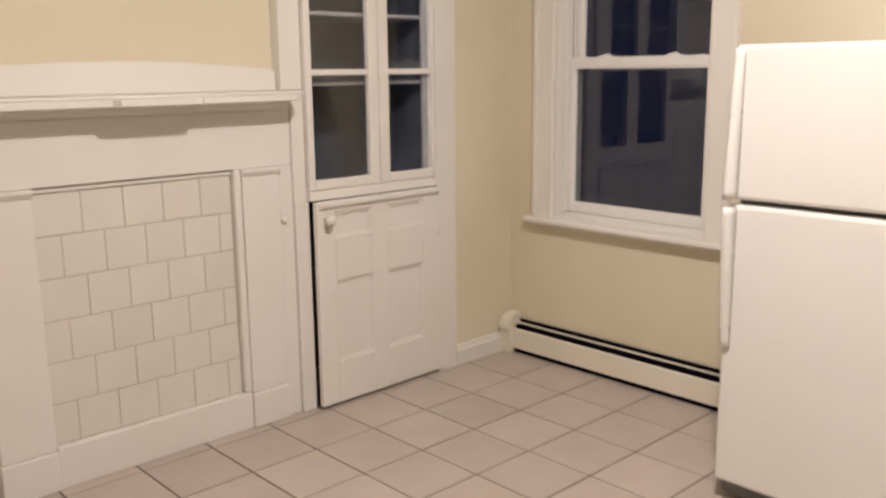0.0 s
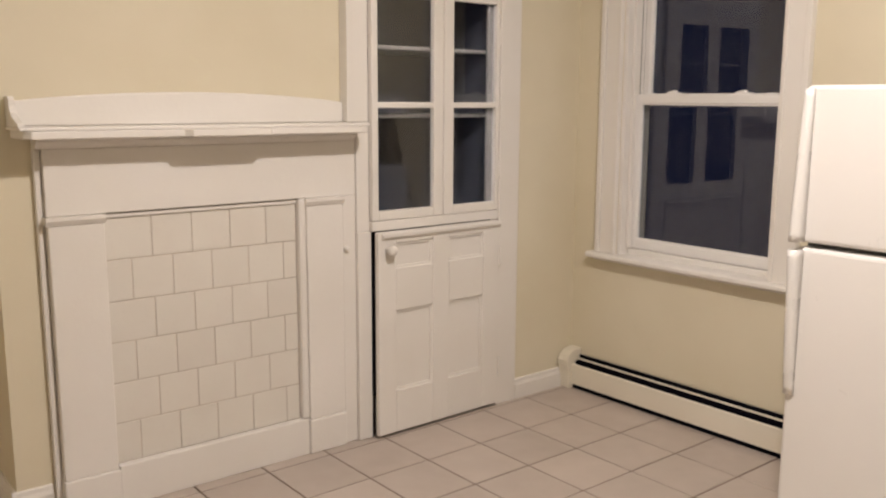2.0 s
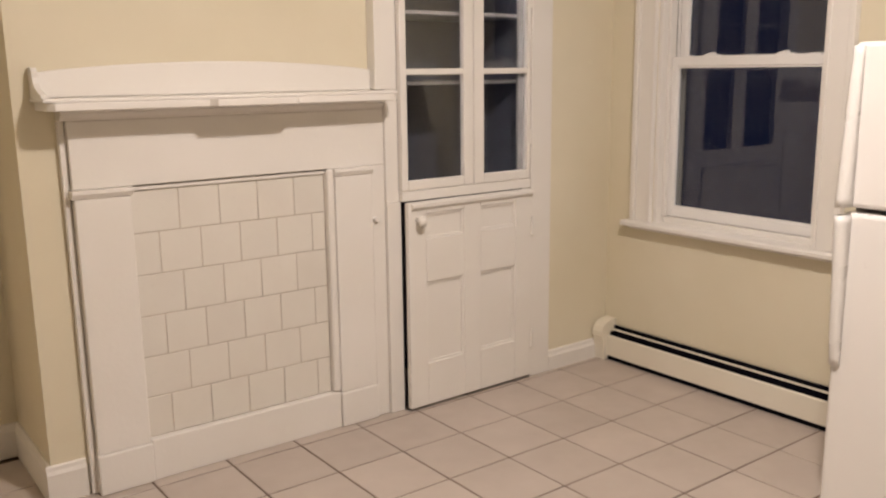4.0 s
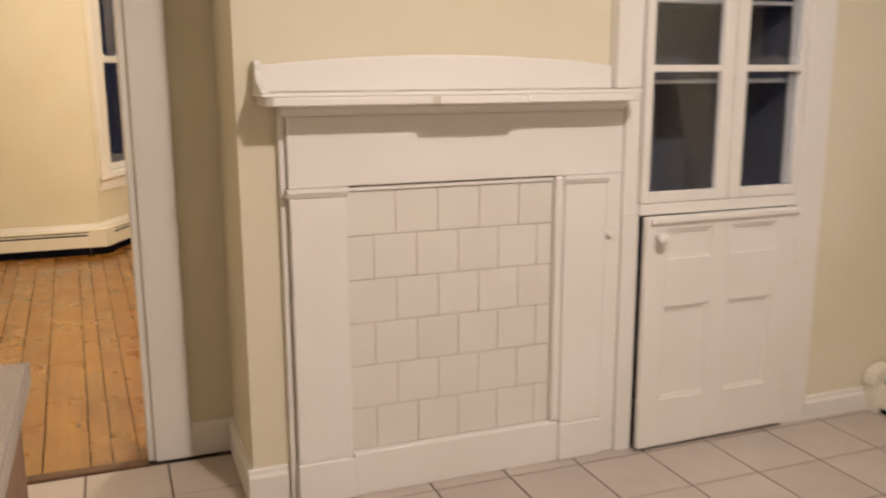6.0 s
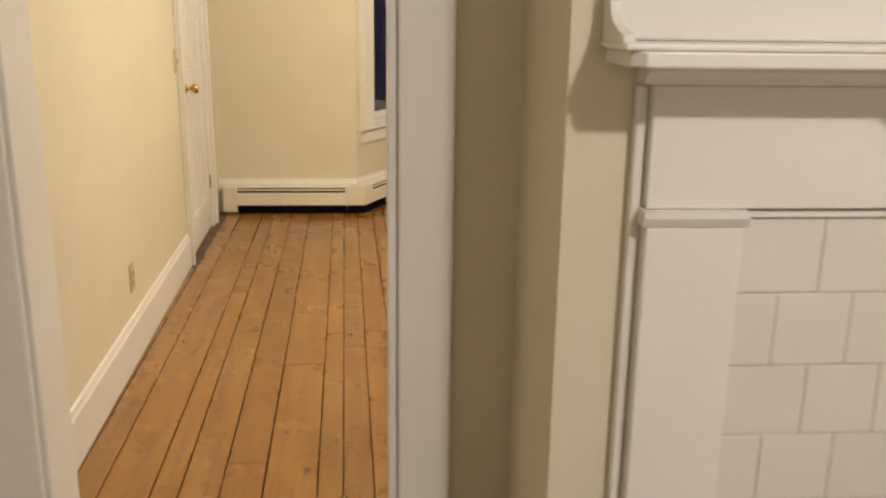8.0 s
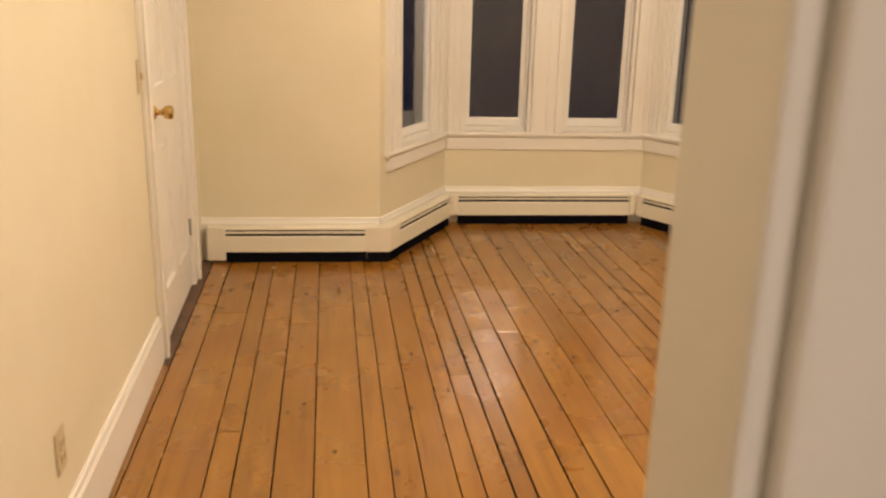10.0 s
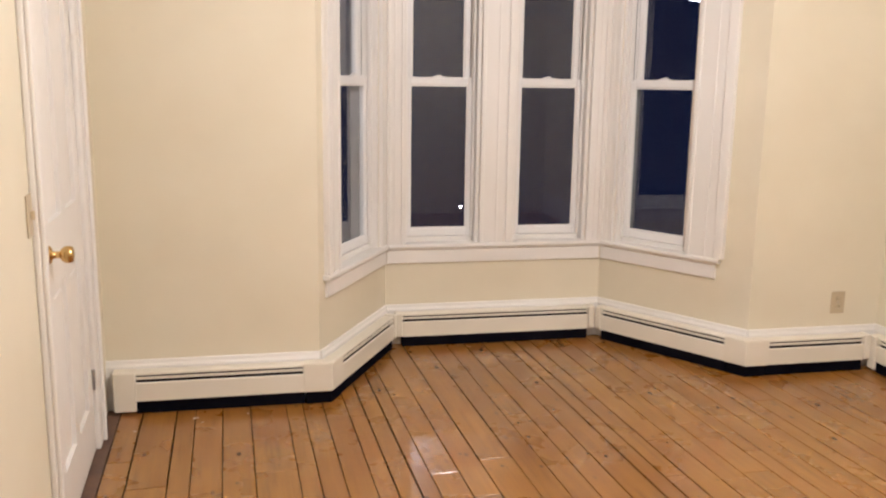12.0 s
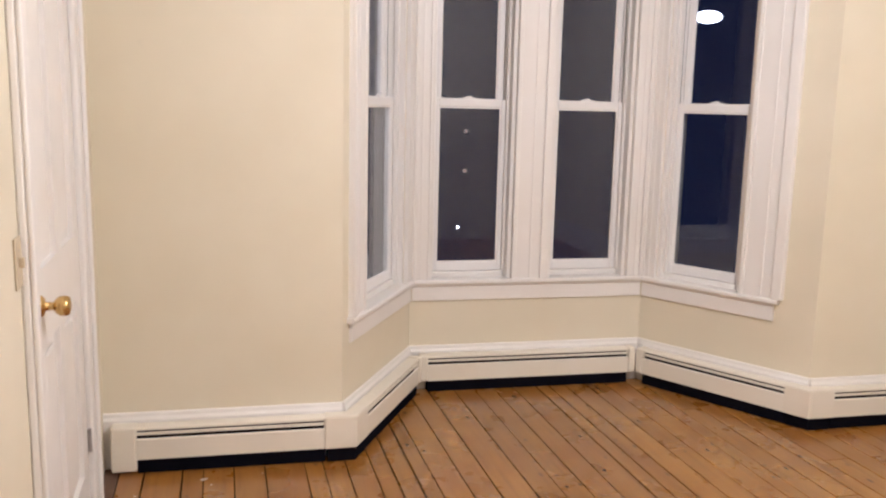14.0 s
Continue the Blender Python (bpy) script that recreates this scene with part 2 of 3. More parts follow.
# kitchen walls
# out of view; its distance is chosen to bounce light into the alcove
setting("wall_kitchen_west", block(KX0 - 0.15, KX0, KY0, KDOOR, 0, CEILING), WALL, "cream painted kitchen side wall, unseen, set close to bounce light", "wall")
setting("wall_kitchen_south", block(KX0 - 0.15, KX1 + 0.25, KY0 - 0.15, KY0, 0, CEILING), WALL, "cream painted kitchen wall", "wall")
setting("wall_kitchen_door", blocks((KX0, DX0, KDOOR, LY0, 0, CEILING), (DX1, CHX0 + 0.1, KDOOR, LY0, 0, CEILING), (DX0, DX1, KDOOR, LY0, DTOP, CEILING)), WALL,
        "cream painted wall with an open doorway", "wall")
setting("chimney_breast", block(CHX0, 2.05, CHY, LY0, 0, CEILING), WALL, "cream painted chimney breast projecting into the kitchen", "wall")
setting("wall_kitchen_cupboard", blocks((2.05, 2.10, CUPY + 0.06, LY0, 0, CEILING), (2.845, KX1 + 0.25, CUPY, LY0, 0, CEILING), (2.10, 2.845, 3.55, LY0, 0, CEILING), (2.10, 2.845, CUPY, 3.55, 1.96, CEILING)), WALL,
        "cream painted wall round the built-in cupboard", "wall")
KW = (2.00, 2.83, 0.725, 2.22)          # kitchen window opening: y from, y to, z from, z to
setting("wall_kitchen_window", blocks((KX1, KX1 + 0.15, KY0, KW[0], 0, CEILING), (KX1, KX1 + 0.15, KW[1], CUPY, 0, CEILING),
                                      (KX1, KX1 + 0.15, KW[0], KW[1], 0, KW[2]), (KX1, KX1 + 0.15, KW[0], KW[1], KW[3], CEILING)), WALL,
        "cream painted kitchen wall with a sash window", "wall")
# living room walls
setting("wall_living_west", blocks((LX0 - 0.15, LX0, LY0, 6.623, 0, CEILING), (LX0 - 0.15, LX0, 7.4585, 8.2, 0, CEILING), (LX0 - 0.15, LX0, 6.623, 7.4585, 2.05, CEILING), (LX0 - 0.15, LX0 - 0.062, 6.623, 7.4585, 0, 2.05)), WALL, "cream painted living room wall with a closed door", "wall").matrix_basis = WEST
setting("wall_living_east", block(LX1, LX1 + 0.15, LY0, 8.2, 0, CEILING), WALL, "cream painted living room wall", "wall")
setting("wall_living_south", blocks((LX0, DX0 - 0.001, LY0, LY0 + 0.004, 0, CEILING), (DX1 + 0.001, LX1, LY0, LY0 + 0.004, 0, CEILING)), WALL, "cream painted living room wall beside the doorway", "wall")
setting("wall_living_north", blocks((LX0 - 0.10, BAY[0][0], LY1, LY1 + T, 0, CEILING), (BAY[3][0], LX1, LY1, LY1 + T, 0, CEILING)), WALL, "cream painted end wall either side of the bay", "wall")


def frame_on(a, b):
    """A pose at a, local x towards b, local y outward, and the length."""
    d = Vector((b[0] - a[0], b[1] - a[1], 0))
    return pose(a[0], a[1], 0, 0, 0, math.degrees(math.atan2(d.y, d.x))), d.length


BAY_M = [frame_on(BAY[i], BAY[i + 1]) for i in range(3)]
# openings along each bay wall
BAY_OPEN = [[(0.235, 0.84)], [(0.10, 0.56), (0.768, 1.235)], [(0.095, 0.595)]]
for i, ((m, w), opens) in enumerate(zip(BAY_M, BAY_OPEN)):
    rows, u = [(0, w, 0, T, 0, WZ0 - 0.03), (0, w, 0, T, WZ1, CEILING)], 0.0
    for a, b in opens:
        rows.append((u, a, 0, T, WZ0 - 0.03, WZ1))
        u = b
    rows.append((u, w, 0, T, WZ0 - 0.03, WZ1))
    ob = setting("wall_bay_%d" % (i + 1), blocks(*rows), WALL, "cream painted wall of the bay window", "wall")
    ob.matrix_basis = m


# ---- windows ----
def window(name, m, width, z0, z1, recess, rail, label, depth=0.25):
    """A double-hung sash window in an opening from local x 0 to width; y points outdoors."""
    w = thing(name, label, "window", m, kind="structure")
    j = 0.022
    for s in (0.0, width - j):
        jamb = part("jamb", block(s, s + j, 0.002, recess + 0.019, z0, z1, 0.003), TRIM, w)
        # outer half of the jamb in the shaded grey
        part("outer_jamb", block(s, s + j, recess + 0.0195, depth, z0, z1), OUTER, jamb, "outer jamb greyed to paint its shade")
    part("head", block(j, width - j, 0.002, depth, z1 - j, z1), TRIM, w)
    part("outer_sill", block(j, width - j, recess - 0.03, depth + 0.02, z0 - 0.03, z0 + 0.028, 0.006), TRIM, w)
    for s in (j, width - j - 0.014):
        part("stop_bead", block(s, s + 0.014, recess - 0.045, recess - 0.02, z0 + 0.028, z1 - j, 0.003), TRIM, w)
        part("side_channel", block(s, s + 0.014, recess + 0.02, recess + 0.030, z0 + 0.028, z1 - j, 0.003), VINYL, w)
        # same track as above, darkened in colour as the less lit part
        part("outer_channel", block(s, s + 0.014, recess + 0.0305, recess + 0.085, z0 + 0.028, z1 - j, 0.003), OUTER, w, "outer track greyed to paint its shade")
    for low in (True, False):
        y = recess if low else recess + 0.042
        za, zb = (z0 + 0.03, rail + 0.022) if low else (rail - 0.018, z1 - j)
        x0, x1 = (j + 0.002, width - j - 0.002) if low else (j + 0.016, width - j - 0.016)
        side, bot, top = 0.033, (0.046 if low else 0.036), (0.042 if low else 0.04)
        sash = part("lower_sash" if low else "upper_sash", block(x0, x0 + side, y - 0.018, y + 0.018, za, zb, 0.004), VINYL, w)
        part("stile", block(x1 - side, x1, y - 0.018, y + 0.018, za, zb, 0.004), VINYL, sash)
        part("bottom_rail", block(x0 + side, x1 - side, y - 0.0175, y + 0.0175, za, za + bot, 0.004), VINYL, sash)
        part("top_rail", block(x0 + side, x1 - side, y - 0.0175, y + 0.0175, zb - top, zb, 0.004), VINYL, sash)
        bead = 0.008
        g = (x0 + side, x1 - side, za + bot, zb - top)
        part("glazing_bead", blocks((g[0], g[1], y - 0.012, y - 0.003, g[2], g[2] + bead), (g[0], g[1], y - 0.012, y - 0.003, g[3] - bead, g[3]),
                                    (g[0], g[0] + bead, y - 0.012, y - 0.003, g[2] + bead, g[3] - bead), (g[1] - bead, g[1], y - 0.012, y - 0.003, g[2] + bead, g[3] - bead)), VINYL, sash)
        pane = part("pane", block(g[0] - 0.004, g[1] + 0.004, y - 0.002, y + 0.002, g[2] - 0.004, g[3] + 0.004), GLASS, sash)
        pane.visible_shadow = False
        if low:
            spots = (0.5,) if width < 0.6 else (0.27, 0.73)
            for f in spots:
                u = x0 + f * (x1 - x0)
                lock = part("sash_lock", prism([(u - 0.045, zb), (u + 0.045, zb), (u + 0.035, zb + 0.007), (u + 0.012, zb + 0.009), (u + 0.006, zb + 0.018), (u - 0.022, zb + 0.012), (u - 0.035, zb + 0.007)], y - 0.012, y + 0.014), VINYL, sash, "white sash lock")
            for f in (0.1, 0.9):
                u = x0 + f * (x1 - x0)
                part("tilt_latch", block(u - 0.022, u + 0.022, y - 0.008, y + 0.012, zb, zb + 0.006, 0.002), VINYL, sash)
    return w


def casing_board(parent, x0, x1, z0, z1, out_left, fluted=True):
    """A moulded window casing: flat board, inner bead and raised backband."""
    wid = x1 - x0
    a, b = (x0, x0 + 0.24 * wid) if out_left else (x1 - 0.24 * wid, x1)
    c, d = (x1 - 0.12 * wid, x1) if out_left else (x0, x0 + 0.12 * wid)
    board = part("casing", block(x0, x1, -0.018, 0.002, z0, z1, 0.003), TRIM, parent)
    part("backband", block(a, b, -0.034, -0.017, z0, z1, 0.005), TRIM, board)
    part("inner_bead", block(c, d, -0.025, -0.017, z0, z1, 0.004), TRIM, board)
    mid = (x0 + x1) / 2
    if fluted:
        part("centre_bead", block(mid - 0.006, mid + 0.006, -0.022, -0.017, z0, z1, 0.002), TRIM, board)


n_win = 0
for k, ((m, w), opens) in enumerate(zip(BAY_M, BAY_OPEN)):
    for a, b in opens:
        n_win += 1
        win = window("window_%d" % n_win, m @ pose(a, 0, 0), b - a, WZ0, WZ1, 0.10 if k == 1 else 0.075, 1.548, "white double-hung sash window in the bay, dark outside", 0.16)
    # full-width moulded boards between and beside the openings
    edges = [0.06 if k == 0 else 0.0] + [v for o in opens for v in o] + [0.835 if k == 2 else w]
    trim = thing("trim_bay_%d" % (k + 1), "white painted moulded casing of the bay window", "window trim", m, kind="structure")
    for i in range(0, len(edges), 2):
        a, b = edges[i], edges[i + 1]
        a, b = a + (0.006 if i == 0 else 0), b - (0.006 if i == len(edges) - 2 else 0)
        if b - a > 0.25:
            casing_board(trim, a, (a + b) / 2 - 0.002, WZ0, WZ1, k != 2)
            casing_board(trim, (a + b) / 2 + 0.002, b, WZ0, WZ1, k != 2)
        else:
            casing_board(trim, a, b, WZ0, WZ1, i == 0)
    part("head_casing", block(edges[0] + 0.004, edges[-1] - 0.004, -0.022, 0.0, WZ1, WZ1 + 0.13, 0.004), TRIM, trim)
    # stool and apron
    e0 = 0.05 if k == 0 else 0.012
    e1 = 0.81 if k == 2 else w - 0.012
    part("stool", moulding([(0.06, 0.580), (0.06, 0.606), (-0.030, 0.606), (-0.036, 0.600), (-0.036, 0.586), (-0.030, 0.580)], e0, e1), TRIM, trim)
    part("apron", moulding([(0.0, 0.488), (-0.014, 0.492), (-0.014, 0.566), (-0.022, 0.574), (-0.022, 0.579), (0.0, 0.579)], e0 + (0.025 if k == 0 else 0), e1 - (0.025 if k == 2 else 0)), TRIM, trim)

KWM = pose(KX1, KW[1], 0, 0, 0, -90)
kwin = window("window_5", KWM, KW[1] - KW[0], KW[2], KW[3], 0.085, 1.475, "white double-hung sash window over the baseboard heater, dark outside", 0.15)
kwt = thing("trim_kitchen_window", "white painted moulded casing with a sill", "window trim", KWM, kind="structure")
kww = KW[1] - KW[0]
casing_board(kwt, -0.115, 0.0, 0.727, KW[3], True, False)
casing_board(kwt, kww, kww + 0.115, 0.727, KW[3], False, False)
part("head_casing", block(-0.115, kww + 0.115, -0.022, 0.0, KW[3], KW[3] + 0.12, 0.004), TRIM, kwt)
part("stool", moulding([(0.07, 0.70), (0.07, 0.727), (-0.055, 0.727), (-0.064, 0.72), (-0.064, 0.706), (-0.055, 0.70)], -0.145, kww + 0.145), TRIM, kwt)
part("apron", moulding([(0.0, 0.682), (-0.012, 0.684), (-0.03, 0.692), (-0.03, 0.699), (0.0, 0.699)], -0.125, kww + 0.125), TRIM, kwt)

# ---- doorway ----
dw = thing("trim_doorway", "white painted casing and lining of the open doorway", "door trim", kind="structure")
part("lining", block(DX0, DX0 + 0.02, KDOOR - 0.006, LY0 + 0.010, 0, DTOP, 0.004), TRIM, dw)
part("lining", block(DX1 - 0.034, DX1, KDOOR - 0.006, LY0 + 0.010, 0, DTOP, 0.004), TRIM, dw)
part("head_lining", block(DX0 + 0.02, DX1 - 0.034, KDOOR - 0.006, LY0 + 0.010, DTOP - 0.02, DTOP, 0.004), TRIM, dw)
for x0, x1 in ((DX0 - 0.125, DX0 + 0.008), (DX1 - 0.008, DX1 + 0.125)):
    part("casing", block(x0, x1, KDOOR - 0.028, KDOOR - 0.006, 0, DTOP + 0.12, 0.007), TRIM, dw)
    part("casing", block(max(x0, -0.590), x1, LY0 + 0.010, LY0 + 0.030, 0, DTOP + 0.12, 0.007), TRIM, dw)
part("head_casing", block(DX0 + 0.008, DX1 - 0.008, KDOOR - 0.028, KDOOR - 0.006, DTOP, DTOP + 0.12, 0.006), TRIM, dw)
part("head_casing", block(DX0 + 0.008, DX1 - 0.008, LY0 + 0.010, LY0 + 0.030, DTOP, DTOP + 0.12, 0.006), TRIM, dw)
part("strike_plate", block(DX1 - 0.036, DX1 - 0.0345, 3.735, 3.765, 0.90, 0.97, 0.0005), TRIM, dw, "painted-over strike plate")
thr = setting("threshold", block(DX0 + 0.02, DX1 - 0.034, KDOOR - 0.045, KDOOR + 0.012, -0.012, 0.009, 0.005), THRESH, "worn dark wooden threshold strip in the doorway", "threshold")


# ---- skirting ----
def skirting(name, m, length, height, label):
    ob = new(name, mesh_of(name, moulding([(0, 0), (-0.018, 0), (-0.018, height - 0.03), (-0.012, height - 0.018), (-0.010, height - 0.004), (-0.006, height), (0, height)], 0, length), TRIM))
    ob.matrix_basis = m
    return tagged(ob, label, "baseboard", kind="structure")


skirting("baseboard_1", WEST @ pose(LX0, LY0 + 0.03, 0, 0, 0, 90), 6.50 - LY0 - 0.03, 0.19, "tall white painted baseboard with a moulded top")
skirting("baseboard_2", pose(CHX0 - 0.018, CHY, 0), 0.822 - CHX0, 0.135, "white painted baseboard on the chimney breast")
skirting("baseboard_3", pose(CHX0, KDOOR, 0, 0, 0, -90), KDOOR - CHY, 0.135, "white painted baseboard on the chimney side")
skirting("baseboard_4", pose(DX1 + 0.125, KDOOR, 0), CHX0 - DX1 - 0.125, 0.135, "white painted baseboard beside the doorway")
skirting("baseboard_5", pose(2.955, CUPY, 0), KX1 - 2.955, 0.10, "white painted baseboard beside the cupboard")
skirting("baseboard_6", pose(KX0, KDOOR, 0), DX0 - 0.125 - KX0, 0.135, "white painted baseboard beside the doorway")


# ---- baseboard heaters ----
def heater(m, length, height, cap0=0.0, cap1=0.0, label="cream enamelled baseboard heater along the wall", rise=0.004, bay=True):
    """Fin-tube heater: local x along the wall, y into the wall, front towards -y."""
    h = thing("baseboard_heater", label, "heater", m, "baseboard heaters")
    d, hz = 0.068, height
    u0, u1, low = cap0, length - cap1, (0.062 if bay else 0.026)
    part("back_panel", block(0, length, -0.006, -0.001, 0.004, hz - 0.004 if bay else hz - 0.03), HEAT, h)
    if bay:
        part("hood", moulding([(-0.006, hz - 0.006), (-0.006, hz), (-d + 0.008, hz), (-d + 0.002, hz - 0.004), (-d + 0.002, hz - 0.012), (-d + 0.008, hz - 0.010)], u0, u1), HEAT, h)
        lip = hz - 0.047
        damper = moulding([(-d + 0.004, hz - 0.033), (-d + 0.004, hz - 0.023), (-d + 0.010, hz - 0.021), (-d + 0.010, hz - 0.031)], u0, u1)
    else:
        # black strip stands in for the shade in the open slot
        part("throat_shade", block(u0, u1, -0.012, -0.007, hz - 0.029, hz), BLACK, h, "black strip painting the shade in the heater slot")
        lip = hz - 0.040
        damper = moulding([(-0.028, hz - 0.018), (-0.028, hz - 0.013), (-0.038, hz - 0.014), (-0.038, hz - 0.019)], u0, u1)
    part("front_cover", moulding([(-d, low), (-d, lip - 0.005), (-d + 0.005, lip), (-d + 0.008, lip), (-d + 0.006, lip - 0.007), (-d + 0.006, low + 0.004), (-d + 0.012, low)], u0, u1), HEAT, h)
    part("damper", damper, HEAT, h)
    # solid black blocks paint the shade behind and below the front cover
    part("inner_shade", block(u0, u1, -d + 0.026, -0.007, 0.063 if bay else 0.050, hz - (0.014 if bay else 0.030)), BLACK, h, "black block painting the shade inside the heater")
    part("toe_shade", block(u0, u1, -d + 0.010, -0.007, 0.001, 0.049 if not bay else 0.0615), BLACK, h, "black block painting the shade under the heater")
    for a, b in ((0.0, cap0), (length - cap1, length)):
        if b - a > 0.01:
            if not bay:
                part("end_cap", moulding([(-0.001, 0.002), (-0.084, 0.002), (-0.092, 0.090), (-0.098, 0.118), (-0.104, 0.126), (-0.103, 0.150), (-0.092, 0.176), (-0.070, 0.194), (-0.040, 0.204), (-0.001, 0.206)], a + (0.002 if a else 0), b), HEAT, h, "curved enamel end cap wrapped over the heater")
            else:
                part("end_cap", block(a + (0.002 if a else 0), b, -d - 0.005, -0.001, 0.012 if b - a > 0.05 else low, hz + rise, 0.008), HEAT, h)
    return h


HZ = 0.20
heater(pose(LX0 - 0.018, LY1 - 0.019, 0), BAY[0][0] - LX0 - 0.062, HZ, 0.102, 0.0)
for k, (m, w) in enumerate(BAY_M):
    a, b = (0.08 if k == 0 else 0.050), w - (0.08 if k == 2 else 0.050)
    heater(m @ pose(a, -0.019, 0), b - a, HZ, 0.0 if k == 0 else 0.042, 0.0 if k == 2 else 0.042, "cream enamelled baseboard heater under the bay windows")
heater(pose(BAY[3][0] + 0.08, LY1 - 0.019, 0), LX1 - BAY[3][0] - 0.17, HZ, 0.0, 0.04)
heater(pose(LX1 - 0.019, LY1 - 0.07, 0, 0, 0, -90), 2.6, HZ, 0.06, 0.08)


def heater_corner(c, a, b):
    """A boxed corner cover: plan from wall corner c, arms a and b along the two walls, front 0.092 m off."""
    c, a, b = Vector(c), Vector(a).normalized(), Vector(b).normalized()
    na, nb, off = Vector((0, -1)), Vector((b.y, -b.x)), 0.092
    if nb.dot(na) < 0:
        nb = -nb
    f = c + (na + nb) * (off / (1 + na.dot(nb)))
    plan = [c + a * 0.085 + na * 0.020, c + a * 0.085 + na * off, f, c + b * 0.085 + nb * off, c + b * 0.085 + nb * 0.020, c + (na + nb) * (0.020 / (1 + na.dot(nb)))]
    bm = bmesh.new()
    lo = [bm.verts.new((p.x, p.y, 0.060)) for p in plan]
    hi = [bm.verts.new((p.x, p.y, HZ + 0.004)) for p in plan]
    bm.faces.new(lo)
    bm.faces.new(hi)
    for i in range(6):
        bm.faces.new((lo[i], lo[(i + 1) % 6], hi[(i + 1) % 6], hi[i]))
    bmesh.ops.recalc_face_normals(bm, faces=bm.faces[:])
    bmesh.ops.bevel(bm, geom=bm.edges[:], offset=0.005, segments=2, affect="EDGES")
    # black plug that paints the shade under the corner cover
    toe = bmesh.new()
    mid = sum(plan, Vector((0, 0))) / 6
    inner = [mid + (p - mid) * 0.86 for p in plan]
    t0 = [toe.verts.new((p.x, p.y, 0.001)) for p in inner]
    t1 = [toe.verts.new((p.x, p.y, 0.066)) for p in inner]
    toe.faces.new(t0[::-1])
    toe.faces.new(t1)
    for i in range(6):
        toe.faces.new((t0[i], t0[(i + 1) % 6], t1[(i + 1) % 6], t1[i]))
    cover = new("heater_corner_cover", mesh_of("heater_corner_cover", bm, HEAT))
    part("toe_shade", toe, BLACK, cover, "black block painting the shade under the cover")
    tagged(cover, "cream enamelled corner cover joining two baseboard heaters", "heater cover", "heater corner covers")


heater_corner(BAY[0], (-1, 0), (BAY[1][0] - BAY[0][0], BAY[1][1] - BAY[0][1]))
heater_corner(BAY[3], (1, 0), (BAY[2][0] - BAY[3][0], BAY[2][1] - BAY[3][1]))
heater(pose(KX1 - 0.001, CUPY - 0.012, 0, 0, 0, -90), 2.6, 0.172, 0.065, 0.06, "cream enamelled baseboard heater under the kitchen window", bay=False)
for i, (a, b, z) in enumerate(((pose(LX0 - 0.055, LY1, 0), BAY[0][0] - LX0 + 0.055, 0), (BAY_M[0][0], BAY_M[0][1], 0), (BAY_M[1][0], BAY_M[1][1], 0), (BAY_M[2][0], BAY_M[2][1], 0),
                               (pose(BAY[3][0], LY1, 0), LX1 - BAY[3][0], 0), (pose(LX1, LY1, 0, 0, 0, -90), LY1 - LY0 - 0.05, 0))):
    skirting("baseboard_%d" % (7 + i), a, b, 0.24, "white painted baseboard behind the heater")

# ---- fireplace ----
fp = thing("fireplace", "white painted fireplace mantel, its opening closed with square tiles", "fireplace", pose(0, CHY, 0))
part("frieze", block(0.835, 2.0495, -0.048, 0, 1.075, 1.30, 0.004), TRIM, fp)
part("frieze_edge", block(0.812, 0.834, -0.026, 0, 0, 1.30, 0.005), TRIM, fp)
part("bed_mould", moulding([(0, 1.3005), (-0.052, 1.3005), (-0.056, 1.309), (-0.078, 1.324), (-0.078, 1.336), (0, 1.336)], 0.815, 2.045), TRIM, fp)
part("shelf", prism([(0.755, 0.0), (0.755, -0.16), (0.775, -0.185), (1.268, -0.185), (1.288, -0.212), (1.583, -0.212), (1.603, -0.185), (1.995, -0.185), (2.022, -0.178), (2.041, -0.155), (2.041, 0.0)], 0, 0.026, 0.004), TRIM, fp, m=pose(0, 0, 1.362, -90, 0, 0))
part("shelf_nosing", block(0.742, 2.0405, -0.178, -0.001, 1.3625, 1.374, 0.004), TRIM, fp)
arch = [(0.765, 1.3745), (2.009, 1.3745)] + [(2.009 - 1.244 * i / 24, 1.455 + 0.034 * math.sin(math.pi * i / 24) ** 0.8) for i in range(25)]
part("backboard", prism(arch, -0.026, -0.001, 0.006), TRIM, fp, "white backboard with a shallow arched top")
part("shelf_return", moulding([(-0.001, 1.3745), (-0.150, 1.3745), (-0.140, 1.386), (-0.110, 1.394), (-0.080, 1.404), (-0.060, 1.420), (-0.050, 1.440), (-0.052, 1.458), (-0.040, 1.470), (-0.001, 1.470)], 0.746, 0.764), TRIM, fp, "scrolled end bracket on the shelf")
for x0, x1 in ((0.835, 1.020), (1.812, 1.982)):
    pil = part("pilaster", block(x0, x1, -0.058, 0, 0.148, 1.045, 0.005), TRIM, fp)
    part("capital", moulding([(0, 1.045), (-0.061, 1.045), (-0.068, 1.056), (-0.072, 1.062), (-0.072, 1.0745), (0, 1.0745)], x0 - 0.008, x1 + 0.004), TRIM, pil)
    part("plinth", block(x0 - 0.004, x1 + 0.004, -0.065, 0, 0, 0.148, 0.006), TRIM, pil)
part("side_board", block(1.9865, 2.0495, -0.0475, 0, 0, 1.0745, 0.003), TRIM, fp)
part("bottom_board", block(1.025, 1.807, -0.055, 0, 0, 0.155, 0.004), TRIM, fp)
part("inner_trim", block(1.779, 1.811, -0.056, -0.001, 0.156, 1.0745, 0.010), TRIM, fp)
part("inner_trim", block(1.0205, 1.778, -0.036, -0.001, 1.056, 1.070, 0.003), TRIM, fp)
insert = part("tile_insert", block(1.021, 1.778, -0.0245, 0, 0.156, 1.055), HEARTH_GROUT, fp, "tan grout behind the painted square tiles")
